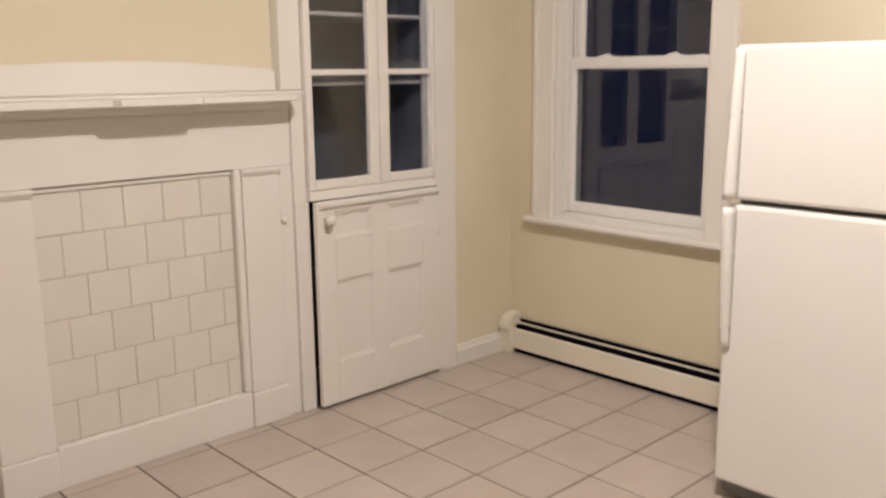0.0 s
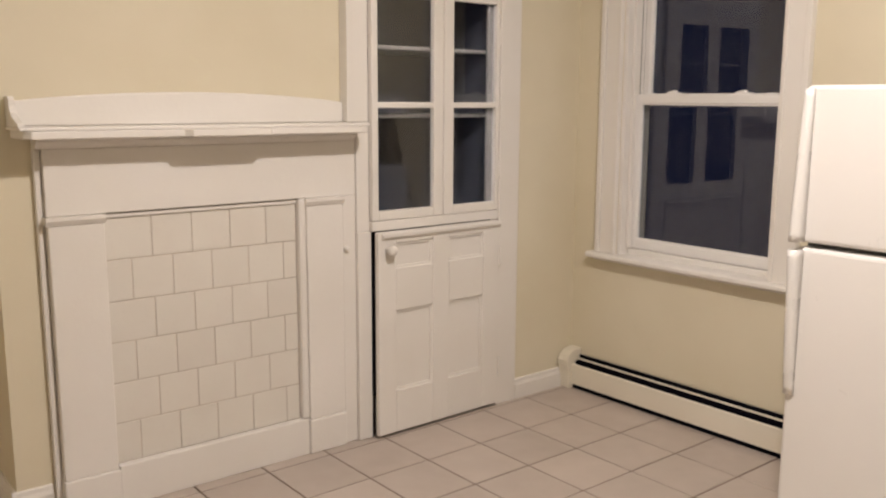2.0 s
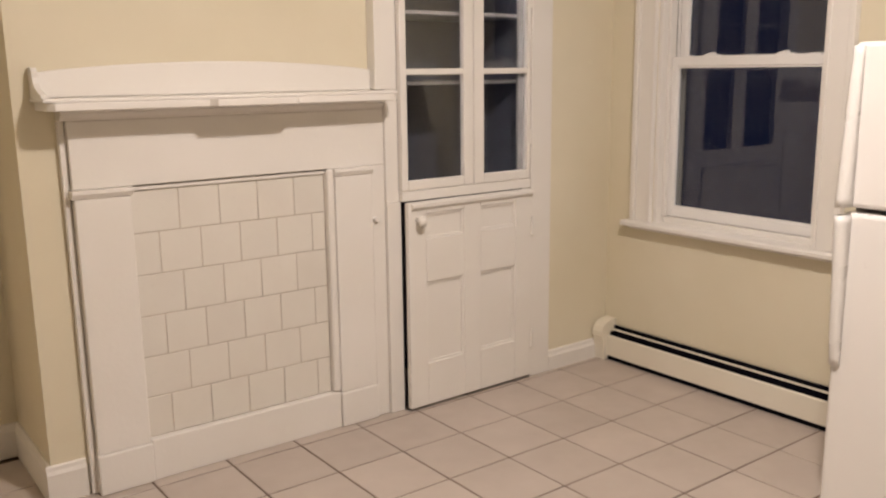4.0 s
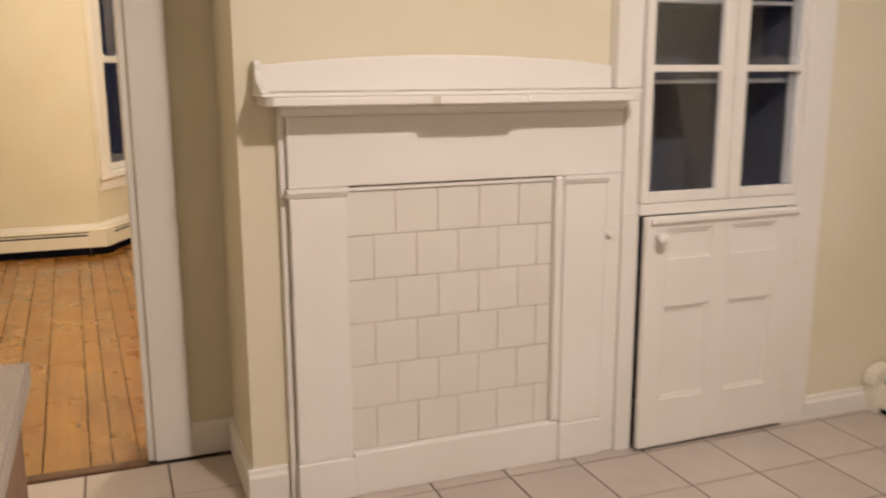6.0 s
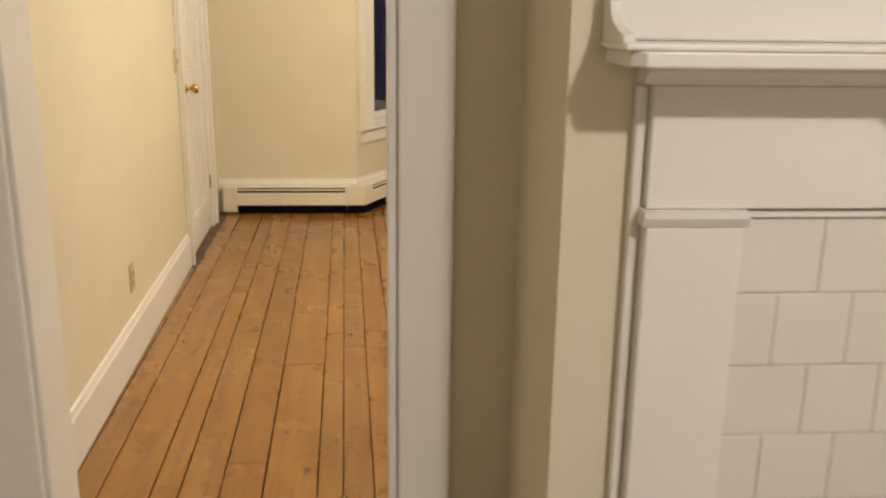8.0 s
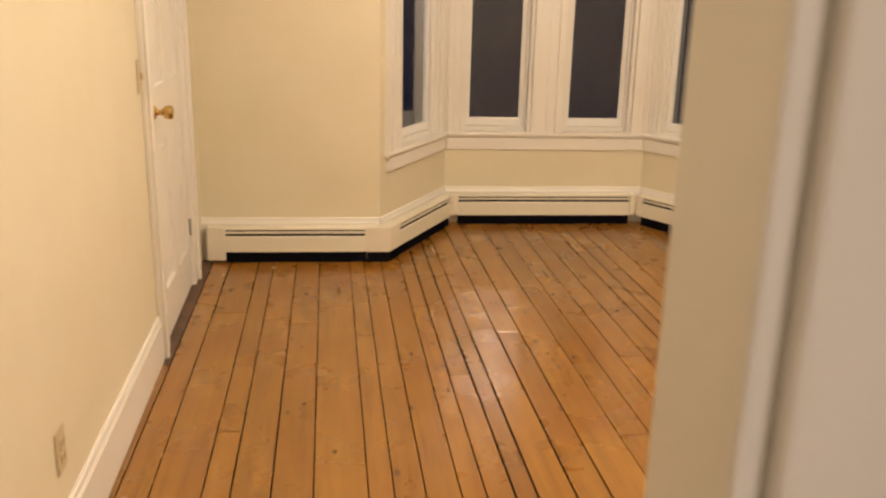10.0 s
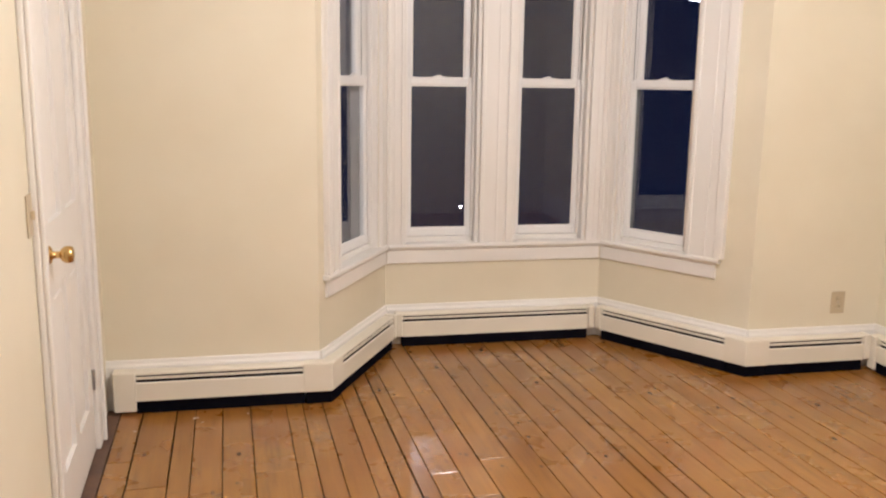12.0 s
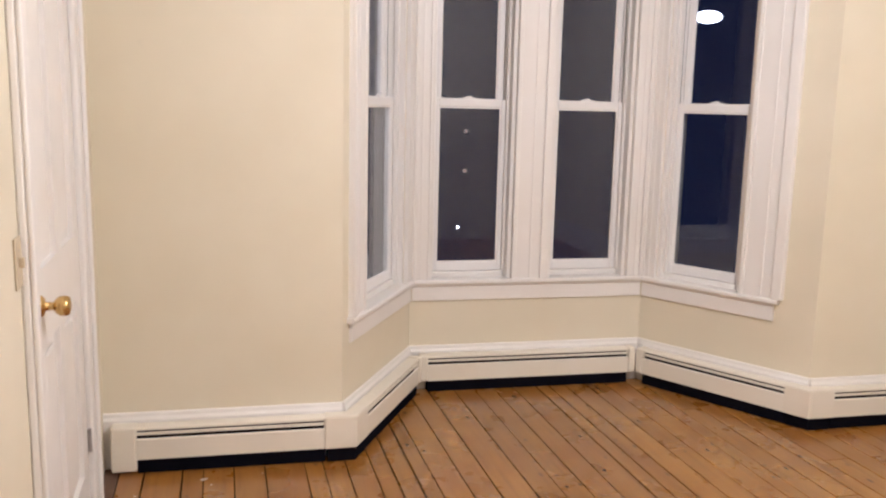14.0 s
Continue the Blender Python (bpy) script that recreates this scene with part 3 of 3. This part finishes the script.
part("picture_hook", turned([(0, 0), (0.011, 0), (0.012, 0.012), (0.007, 0.020), (0, 0.020)], 14), TRIM, fp, "small painted peg", pose(2.000, -0.0475, 0.852, 90, 0, 0))

# ---- built-in cupboard ----
cup = thing("built_in_cupboard", "white built-in cupboard with glazed upper doors, panelled door below", "cupboard", pose(0, CUPY, 0))
part("side_frame", block(2.0505, 2.1125, 0.012, 0.04, 0.915, 1.335, 0.003), TRIM, cup)
part("side_frame", block(2.0505, 2.1188, 0.006, 0.04, 0, 0.9145, 0.003), TRIM, cup)
part("side_frame", block(2.010, 2.112, 0.012, 0.0685, 1.376, 2.35, 0.003), TRIM, cup)
part("side_frame", block(2.0505, 2.112, 0.012, 0.04, 1.3355, 1.3755), TRIM, cup)
part("side_frame", block(2.826, 2.952, -0.020, 0.0, 0, 2.35, 0.004), TRIM, cup)
part("side_frame", block(2.826, 2.845, 0.0, 0.04, 0, 2.35), TRIM, cup)
part("mid_rail", block(2.112, 2.826, -0.014, 0.03, 0.916, 0.958, 0.004), TRIM, cup)
part("head_rail", block(2.112, 2.826, -0.018, 0.03, 1.945, 2.35, 0.004), TRIM, cup)
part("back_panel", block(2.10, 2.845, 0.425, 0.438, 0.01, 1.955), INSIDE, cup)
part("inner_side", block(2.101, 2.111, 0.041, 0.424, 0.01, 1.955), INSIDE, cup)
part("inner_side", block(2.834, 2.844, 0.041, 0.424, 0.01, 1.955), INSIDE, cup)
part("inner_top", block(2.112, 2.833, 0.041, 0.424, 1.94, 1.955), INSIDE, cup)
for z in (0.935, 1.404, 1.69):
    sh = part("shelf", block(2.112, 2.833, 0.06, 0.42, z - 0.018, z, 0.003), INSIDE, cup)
    part("shelf_edge", block(2.112, 2.833, 0.048, 0.0595, z - 0.014, z + 0.001, 0.002), SHELF, sh, "white shelf edge greyed for the dim interior")
for x0, x1 in ((2.114, 2.494), (2.498, 2.824)):
    gx0, gx1 = (2.146, 2.441) if x0 < 2.3 else (2.553, 2.806)
    d = part("glazed_door", block(x0, gx0, -0.012, 0.018, 0.960, 1.943, 0.004), TRIM, cup)
    part("stile", block(gx1, x1, -0.012, 0.018, 0.960, 1.943, 0.004), TRIM, d)
    part("bottom_rail", block(gx0, gx1, -0.0115, 0.0175, 0.960, 1.000, 0.004), TRIM, d)
    part("top_rail", block(gx0, gx1, -0.0115, 0.0175, 1.890, 1.943, 0.004), TRIM, d)
    part("muntin", block(gx0, gx1, -0.010, 0.016, 1.431, 1.456, 0.004), TRIM, d)
    for z0, z1 in ((1.000, 1.431), (1.456, 1.890)):
        pane = part("pane", block(gx0 - 0.003, gx1 + 0.003, 0.001, 0.004, z0 - 0.003, z1 + 0.003), GLASS, d)
        pane.visible_shadow = False
    for z in (1.15, 1.75):
        hx = x0 + 0.004 if x0 < 2.3 else x1 - 0.004
        part("hinge", block(hx - 0.005, hx + 0.005, -0.0175, -0.011, z - 0.035, z + 0.035, 0.002), TRIM, d, "painted-over hinge")
# strip added behind the glass where the inner side catches light
part("lit_side_strip", block(2.778, 2.8335, 0.019, 0.034, 0.962, 1.939, 0.002), SHELF, cup, "pale strip added for the lit inner side of the cupboard")
latch = part("catch", block(2.489, 2.503, -0.024, -0.012, 1.415, 1.445, 0.003), TRIM, cup, "painted-over catch")

low = part("lower_door", block(2.121, 2.214, -0.030, -0.004, 0.014, 0.912, 0.004), TRIM, cup, m=pose(2.822, 0, 0, 0, 0, 0.9) @ pose(-2.822, 0, 0))
rows_v = ((2.418, 2.512), (2.722, 2.822))
for a, b in rows_v:
    part("stile", block(a, b, -0.030, -0.004, 0.014, 0.912, 0.004), TRIM, low)
for a, b in ((2.214, 2.418), (2.512, 2.722)):
    for z0, z1 in ((0.014, 0.204), (0.566, 0.752), (0.862, 0.912)):
        part("rail", block(a, b, -0.0295, -0.0045, z0, z1, 0.003), TRIM, low)
    for z0, z1 in ((0.204, 0.566), (0.752, 0.862)):
        part("panel", block(a - 0.004, b + 0.004, -0.015, -0.008, z0 - 0.004, z1 + 0.004), TRIM, low)
        part("panel_mould", blocks((a, b, -0.0225, -0.0145, z1 - 0.010, z1), (a, b, -0.0225, -0.0145, z0, z0 + 0.010), (a, a + 0.010, -0.0225, -0.0145, z0 + 0.010, z1 - 0.010), (b - 0.010, b, -0.0225, -0.0145, z0 + 0.010, z1 - 0.010)), TRIM, low)
part("top_lip", moulding([(-0.004, 0.880), (-0.034, 0.880), (-0.048, 0.893), (-0.048, 0.906), (-0.004, 0.912)], 2.135, 2.818), TRIM, low)
knob = part("knob", turned([(0, 0), (0.011, 0), (0.010, 0.018), (0.017, 0.024), (0.023, 0.034), (0.021, 0.046), (0.010, 0.053), (0, 0.054)]), TRIM, low, "white painted round knob", pose(2.168, -0.030, 0.838, 90, 0, 0), True)
for z in (0.20, 0.74):
    part("hinge", block(2.818, 2.832, -0.038, -0.024, z - 0.045, z + 0.045, 0.003), TRIM, low, "painted-over hinge")
# shade of the ajar door's gap, drawn as a black strip
part("door_gap_shade", block(2.1192, 2.1207, 0.004, 0.03, 0.0, 0.914), BLACK, cup, "black strip painting the shade in the gap beside the lower door")

# ---- refrigerator ----
fr = thing("refrigerator", "white top-freezer refrigerator standing against the window wall", "refrigerator", pose(2.60, 0, 0))
FY0, FY1 = 0.765, 1.485
part("cabinet", block(0.075, 0.70, FY0 + 0.004, FY1 - 0.004, 0.035, 1.505, 0.010), FRIDGE, fr)
part("lower_door", block(0.0, 0.062, FY0, FY1, 0.075, 1.020, 0.014, 3), FRIDGE, fr)
part("freezer_door", block(0.0, 0.062, FY0, FY1, 1.036, 1.515, 0.014, 3), FRIDGE, fr)
part("gasket", block(0.060, 0.077, FY0 + 0.012, FY1 - 0.012, 0.085, 1.500), GASKET, fr)
part("kick_grille", block(0.045, 0.076, FY0 + 0.01, FY1 - 0.01, 0.02, 0.070, 0.004), GASKET, fr)
part("hinge_cap", block(0.02, 0.09, FY0 + 0.01, FY0 + 0.07, 1.5155, 1.53, 0.004), HANDLE, fr)
for y in (FY0 + 0.05, FY1 - 0.09):
    for x in (0.10, 0.62):
        part("foot", turned([(0, 0), (0.018, 0), (0.018, 0.012), (0.008, 0.014), (0.008, 0.036), (0, 0.036)], 12), GASKET, fr, m=pose(x, y + 0.02, 0))


def fridge_handle(z0, z1, base_low):
    """A long curved grip: thick where it meets the gap, thin at its far end."""
    n, bm = 18, bmesh.new()
    rings = []
    for i in range(n + 1):
        f = i / n
        z = z0 + (z1 - z0) * f
        k = f if base_low else 1 - f
        out = 0.012 + 0.036 * (1 - k) ** 0.7 * min(1.0, 0.3 + (1 - k) * 4)
        y0, y1 = FY1 - 0.034, FY1 - 0.002 + 0.004 * (1 - k)
        rings.append([bm.verts.new(p) for p in ((-0.001, y0, z), (-out * 0.8, y0 + 0.004, z), (-out, y0 + 0.012, z), (-out, y1 - 0.008, z), (-out * 0.75, y1, z), (-0.001, y1, z))])
    for a, b in zip(rings, rings[1:]):
        for j in range(6):
            bm.faces.new((a[j], a[(j + 1) % 6], b[(j + 1) % 6], b[j]))
    bm.faces.new(rings[0])
    bm.faces.new(rings[-1][::-1])
    bmesh.ops.recalc_face_normals(bm, faces=bm.faces[:])
    return bm


part("handle", fridge_handle(1.040, 1.505, True), HANDLE, fr, "white moulded door handle", smooth=True)
part("handle", fridge_handle(0.545, 1.014, False), HANDLE, fr, "white moulded door handle", smooth=True)

# ---- kitchen counter ----
cab = thing("base_cabinet", "brown wooden base cabinet under a grey worktop", "cabinet", pose(0, 0, 0))
part("carcass", block(KX0 + 0.02, 0.115, 1.50, 2.10, 0.09, 0.868, 0.003), CABINET, cab)
part("toe_kick", block(KX0 + 0.02, 0.07, 1.54, 2.06, 0.0, 0.0895), CABINET, cab)
part("end_panel", block(0.1155, 0.128, 1.495, 2.105, 0.0, 0.868, 0.002), CABINET, cab)
ct = thing("worktop", "grey-beige speckled laminate worktop with a worn edge strip", "worktop")
part("slab", block(KX0 + 0.01, 0.147, 1.463, 2.139, 0.869, 0.909, 0.004), LAMINATE, ct)
part("end_strip", block(0.1472, 0.150, 1.463, 2.139, 0.870, 0.9075, 0.001), LAMINATE, ct, "laminate edge strip on the worktop end")
part("front_strip", block(KX0 + 0.01, 0.147, 2.1392, 2.142, 0.870, 0.9075, 0.001), LAMINATE, ct, "laminate edge strip")
part("front_strip", block(KX0 + 0.01, 0.147, 1.460, 1.4628, 0.870, 0.9075, 0.001), LAMINATE, ct, "laminate edge strip")

# ---- living room door ----
dr = thing("door_1", "white painted panelled door with a brass knob, closed", "door", WEST @ pose(LX0, 0, 0), kind="structure")
Y0, Y1 = 6.635, 7.445
leaf = part("leaf", blocks((-0.04, 0.004, Y0, Y0 + 0.11, 0.012, 2.03), (-0.04, 0.004, Y1 - 0.11, Y1, 0.012, 2.03), (-0.04, 0.004, Y0 + 0.36, Y1 - 0.36, 0.012, 2.03),
                           (-0.04, 0.004, Y0 + 0.11, Y0 + 0.36, 0.012, 0.22), (-0.04, 0.004, Y1 - 0.36, Y1 - 0.11, 0.012, 0.22),
                           (-0.04, 0.004, Y0 + 0.11, Y0 + 0.36, 0.86, 1.08), (-0.04, 0.004, Y1 - 0.36, Y1 - 0.11, 0.86, 1.08),
                           (-0.04, 0.004, Y0 + 0.11, Y0 + 0.36, 1.91, 2.03), (-0.04, 0.004, Y1 - 0.36, Y1 - 0.11, 1.91, 2.03)), TRIM, dr)
for a in (Y0 + 0.11, Y1 - 0.36):
    for z0, z1 in ((0.22, 0.86), (1.08, 1.91)):
        part("panel", block(-0.035, -0.012, a, a + 0.25, z0, z1), TRIM, leaf)
        part("raised_field", block(-0.013, -0.003, a + 0.04, a + 0.21, z0 + 0.04, z1 - 0.04, 0.006), TRIM, leaf)
rose = part("knob", turned([(0, 0), (0.030, 0), (0.030, 0.004), (0.024, 0.010), (0.012, 0.014), (0.011, 0.034), (0.020, 0.040), (0.027, 0.050), (0.028, 0.064), (0.024, 0.074), (0.012, 0.077), (0, 0.077)]), BRASS, dr, "polished brass door knob", pose(0.004, Y0 + 0.075, 0.985, 0, 90, 0), True)
part("latch_plate", block(0.0045, 0.006, Y0 + 0.002, Y0 + 0.012, 0.94, 1.03), BRASS, dr, "brass latch plate")
for z in (0.31, 1.75):
    part("hinge", turned([(0, 0), (0.007, 0), (0.007, 0.085), (0, 0.085)], 10), TRIM if z > 1 else STEEL, dr, "painted-over hinge" if z > 1 else "bare dull steel hinge", pose(0.010, Y1 + 0.006, z - 0.04))
dt = thing("trim_door", "white painted moulded door casing", "door trim", WEST @ pose(LX0, 0, 0), kind="structure")
for y0, y1 in ((Y0 - 0.130, Y0 - 0.012), (Y1 + 0.014, Y1 + 0.130)):
    part("casing", block(0, 0.022, y0, y1, 0, 2.16, 0.006), TRIM, dt)
    yb = y0 if y0 < 7 else y1 - 0.028
    part("backband", block(0.0215, 0.036, yb, yb + 0.028, 0, 2.16, 0.005), TRIM, dt)
part("head_casing", block(0, 0.0215, Y0 - 0.012, Y1 + 0.014, 2.05, 2.16, 0.005), TRIM, dt)
part("lining", block(-0.06, 0.001, Y0 - 0.012, Y0 - 0.003, 0, 2.05), TRIM, dt)
part("lining", block(-0.06, 0.001, Y1 + 0.003, Y1 + 0.0135, 0, 2.05), TRIM, dt)


# ---- switch and outlets ----
def wall_plate(name, label, m, w, h, kind):
    p = thing(name, label, name.replace("_", " "), m)
    part("plate", block(-w / 2, w / 2, -0.006, -0.0005, -h / 2, h / 2, 0.003), ALMOND, p)
    if kind == "switch":
        part("toggle", prism([(-0.005, -0.012), (0.005, -0.012), (0.005, 0.014), (-0.005, 0.014)], -0.018, -0.0055, 0.002), ALMOND, p)
        for z in (-0.03, 0.03):
            part("screw", turned([(0, 0), (0.003, 0), (0.002, 0.001), (0, 0.001)], 10), STEEL, p, m=pose(0, -0.0058, z, 90, 0, 0))
    else:
        for z in (-0.02, 0.02):
            s = part("socket", block(-0.016, 0.016, -0.0085, -0.0055, z - 0.014, z + 0.014, 0.004), ALMOND, p)
            part("slot", blocks((-0.008, -0.006, -0.0090, -0.0080, z - 0.004, z + 0.005), (0.006, 0.008, -0.0090, -0.0080, z - 0.004, z + 0.005)), BLACK, s)
        part("screw", turned([(0, 0), (0.003, 0), (0.002, 0.001), (0, 0.001)], 10), STEEL, p, m=pose(0, -0.0058, 0, 90, 0, 0))
    return p


wall_plate("light_switch", "almond plastic light switch on the wall beside the door", WEST @ pose(LX0, 6.475, 1.148, 0, 0, 90), 0.072, 0.125, "switch")
wall_plate("wall_outlet", "almond plastic outlet low on the wall", WEST @ pose(LX0, 5.145, 0.345, 0, 0, 90), 0.072, 0.118, "outlet")
wall_plate("wall_outlet", "almond plastic outlet on the end wall above the heater", pose(3.058, LY1, 0.374), 0.085, 0.125, "outlet")


# ---- paint flakes on the boards ----
def paint_flake(x, y, size, turn):
    bm = bmesh.new()
    ring = [bm.verts.new((size * k * math.cos(a), size * 0.55 * k * math.sin(a), 0.0012)) for a, k in ((0.1, 1), (0.9, 0.8), (1.9, 1.1), (2.8, 0.9), (3.9, 1.0), (5.1, 0.75))]
    low = [bm.verts.new((v.co.x, v.co.y, 0)) for v in ring]
    bm.faces.new(ring)
    bm.faces.new(low[::-1])
    for i in range(6):
        bm.faces.new((low[i], low[(i + 1) % 6], ring[(i + 1) % 6], ring[i]))
    ob = tagged(new("paint_flake", mesh_of("paint_flake", bm, TRIM)), "small chip of white paint lying on the floorboards", "paint chip", "paint chips")
    ob.matrix_basis = pose(x, y, 0.001, 0, 0, turn)


paint_flake(-0.385, 7.745, 0.017, 20)
paint_flake(-0.352, 7.690, 0.008, 70)
paint_flake(-0.150, 7.765, 0.006, 130)
paint_flake(-0.640, 7.630, 0.007, 10)

# ---- ceiling lamps ----
def dome_lamp(name, x, y, drop, label):
    d = thing(name, label, "ceiling lamp", pose(x, y, CEILING))
    part("canopy", turned([(0, 0), (0.075, 0), (0.072, -0.018), (0.05, -0.028), (0, -0.028)], 32), TRIM, d)
    if drop > 0.05:
        part("rod", turned([(0, -0.02), (0.008, -0.02), (0.008, -drop - 0.03), (0, -drop - 0.03)], 12), BRASS, d, "thin brass rod")
    part("fitting", turned([(0, -drop - 0.002), (0.170, -drop - 0.002), (0.174, -drop - 0.012), (0.165, -drop - 0.028), (0, -drop - 0.028)], 32), TRIM, d)
    part("shade", turned([(0.160, -drop - 0.028), (0.158, -drop - 0.05), (0.135, -drop - 0.078), (0.085, -drop - 0.098), (0, -drop - 0.104)], 32), DOME, d, "lit milk-glass dome", smooth=True)


dome_lamp("ceiling_lamp", K_LAMP[0], K_LAMP[1], 0.0, "round milk-glass dome lamp on the kitchen ceiling, lit")
dome_lamp("ceiling_lamp", L_LAMP[0], L_LAMP[1], 0.0, "round milk-glass dome lamp on the living room ceiling, lit")


# ---- far lights outdoors ----
def far_light(origin, way, distance, radius, material, label, squash=1.0):
    p = Vector(origin) + Vector(way).normalized() * distance
    bm = bmesh.new()
    bmesh.ops.create_icosphere(bm, subdivisions=2, radius=radius)
    ob = tagged(new("street_light", mesh_of("street_light", bm, material)), label, "street light", kind="structure")
    ob.matrix_basis = Matrix.Translation(p) @ Matrix.Diagonal((1, 1, squash, 1))


far_light((-0.12, 4.0, 1.547), (0.2262, 0.9640, -0.1405), 60, 0.085, STREET, "small bright street light far outside in the dark")
far_light((-0.172, 4.098, 1.547), (0.2354, 0.9688, -0.0770), 60, 0.14, STREET_DIM, "faint far street light in the dark")
far_light((-0.172, 4.098, 1.547), (0.2363, 0.9711, -0.0324), 60, 0.14, STREET_DIM, "faint far street light in the dark")
far_light((0.52, 6.64, 0.0), (0.56, 3.385, 1.53), 60, 0.35, STREET_HIGH, "bright street light high outside the bay")
far_light((2.66, 3.13, 1.64), (0.6410, -0.7663, 0.0425), 45, 0.21, STREET, "small bright street light outside the kitchen window")

far_light((-0.17, 4.17, 1.55), (0.4735, 0.8757, 0.0946), 22, 0.33, STREET_DIM_HEAD, "flat glowing street lamp head outside the bay", 0.45)

# ---- pieces: hearth tiles ----
def shared_piece(cache, key, name, size, bevel, material):
    if key not in cache:
        sx, sy, sz = size
        cache[key] = mesh_of(name, block(-sx / 2, sx / 2, -sy / 2, sy / 2, -sz / 2, sz / 2, bevel, 1), material)
    return cache[key]


cache = {}
rng = random.Random(4)
pitch, top, rowh = 0.151, 1.055, 0.1498
for r in range(6):
    joints = [1.192 + pitch * i for i in range(-1, 5)] if r % 2 == 0 else [1.115 + pitch * i for i in range(0, 6)]
    edges = [1.021] + [j for j in joints if 1.06 < j < 1.765] + [1.778]
    for a, b in zip(edges, edges[1:]):
        w = round(b - a - 0.003, 3)
        data = shared_piece(cache, ("h", w), "tile", (w, 0.010, rowh - 0.003), 0.0015, WALL_TILE)
        ob = new("tile", data)
        ob.parent = insert
        ob.location = ((a + b) / 2, -0.022 + rng.uniform(-0.0006, 0.0006), top - rowh * (r + 0.5))

# ---- pieces: kitchen floor tiles ----
kfloor = setting("floor_kitchen", block(KX0, KX1, KY0, KDOOR - 0.045, -0.012, -0.0035), GROUT, "beige square ceramic floor tiles with dark brown grout", "floor")
PX, PY, GX, GY = 0.2865, 0.2965, 2.4435, 2.475
xs = [GX + PX * i for i in range(-14, 5)]
ys = [GY + PY * i for i in range(-16, 6)]
for x in xs:
    for y in ys:
        a, b = max(x, KX0), min(x + PX, KX1)
        c, d = max(y, KY0), min(y + PY, KDOOR - 0.046)
        if b - a < 0.02 or d - c < 0.02:
            continue
        w, h = round(b - a - 0.007, 3), round(d - c - 0.007, 3)
        data = shared_piece(cache, ("k", w, h), "tile", (w, h, 0.008), 0.0018, FLOOR_TILE)
        ob = new("tile", data)
        ob.parent = kfloor
        ob.location = ((a + b) / 2, (c + d) / 2, -0.004 + rng.uniform(-0.0005, 0.0005))

# ---- pieces: living room boards ----
lfloor = setting("floor_living", blocks((LX0 - 0.12, LX1, KDOOR + 0.012, LY1 + 0.02, -0.0115, -0.0105), (0.2, 2.46, LY1 + 0.02, 8.74, -0.0115, -0.0105)), BLACK,
                 "wide varnished pine floorboards with dark gaps and nail holes", "floor")
# board edges where they cross y = 6.5; the boards run slightly askew to the walls
SKEW = -0.034
SEAMS = [-0.92, -0.79, -0.684, -0.585, -0.429, -0.344, -0.222, -0.093, 0.074, 0.153, 0.248, 0.357, 0.433, 0.520, 0.590, 0.708, 0.818, 0.963, 1.075, 1.185,
         1.298, 1.430, 1.506, 1.600, 1.720, 1.835, 1.965, 2.045, 2.160, 2.270, 2.36, 2.49, 2.60, 2.71, 2.80, 2.93, 3.05, 3.15, 3.27, 3.37, 3.46]
# known butt joints by board
JOINTS = {3: (7.05,), 5: (5.42, 6.6), 6: (4.2, 6.9), 7: (5.02, 7.12), 8: (5.38,), 9: (6.2,), 10: (5.40,), 12: (6.31,), 14: (4.6, 6.98), 15: (6.76,), 16: (7.08,), 18: (5.3, 7.55)}
for row, (xa, xb) in enumerate(zip(SEAMS, SEAMS[1:])):
    w, x = xb - xa, (xa + xb) / 2
    stop = 8.745 if BAY[0][0] - 0.1 < xb and xa < BAY[3][0] + 0.1 else LY1 + 0.05
    ends = [KDOOR + 0.013]
    if row in JOINTS:
        ends += JOINTS[row]
    elif row == 1:
        ends += [6.45]
    else:
        y = ends[0] + rng.uniform(0.6, 2.4)
        while y < stop - 0.5:
            ends.append(y)
            y += rng.uniform(1.3, 3.0)
    ends.append(stop)
    for ya, yb in zip(ends, ends[1:]):
        length, yc = yb - ya, (ya + yb) / 2
        gap = rng.choice((0.003, 0.004, 0.005, 0.008))
        data = mesh_of("floorboard", block(-w / 2 + gap / 2, w / 2 - gap / 2, -length / 2 + 0.0012, length / 2 - 0.0012, -0.010, 0, 0.0016, 1), OLDPINE if row == 1 and ya > 6 else PINE)
        ob = new("floorboard", data)
        ob.parent = lfloor
        ob.matrix_basis = pose(x + SKEW * (yc - 6.5), yc, rng.uniform(-0.0008, 0.0008) - 0.001, 0, 0, math.degrees(math.atan(-SKEW)))
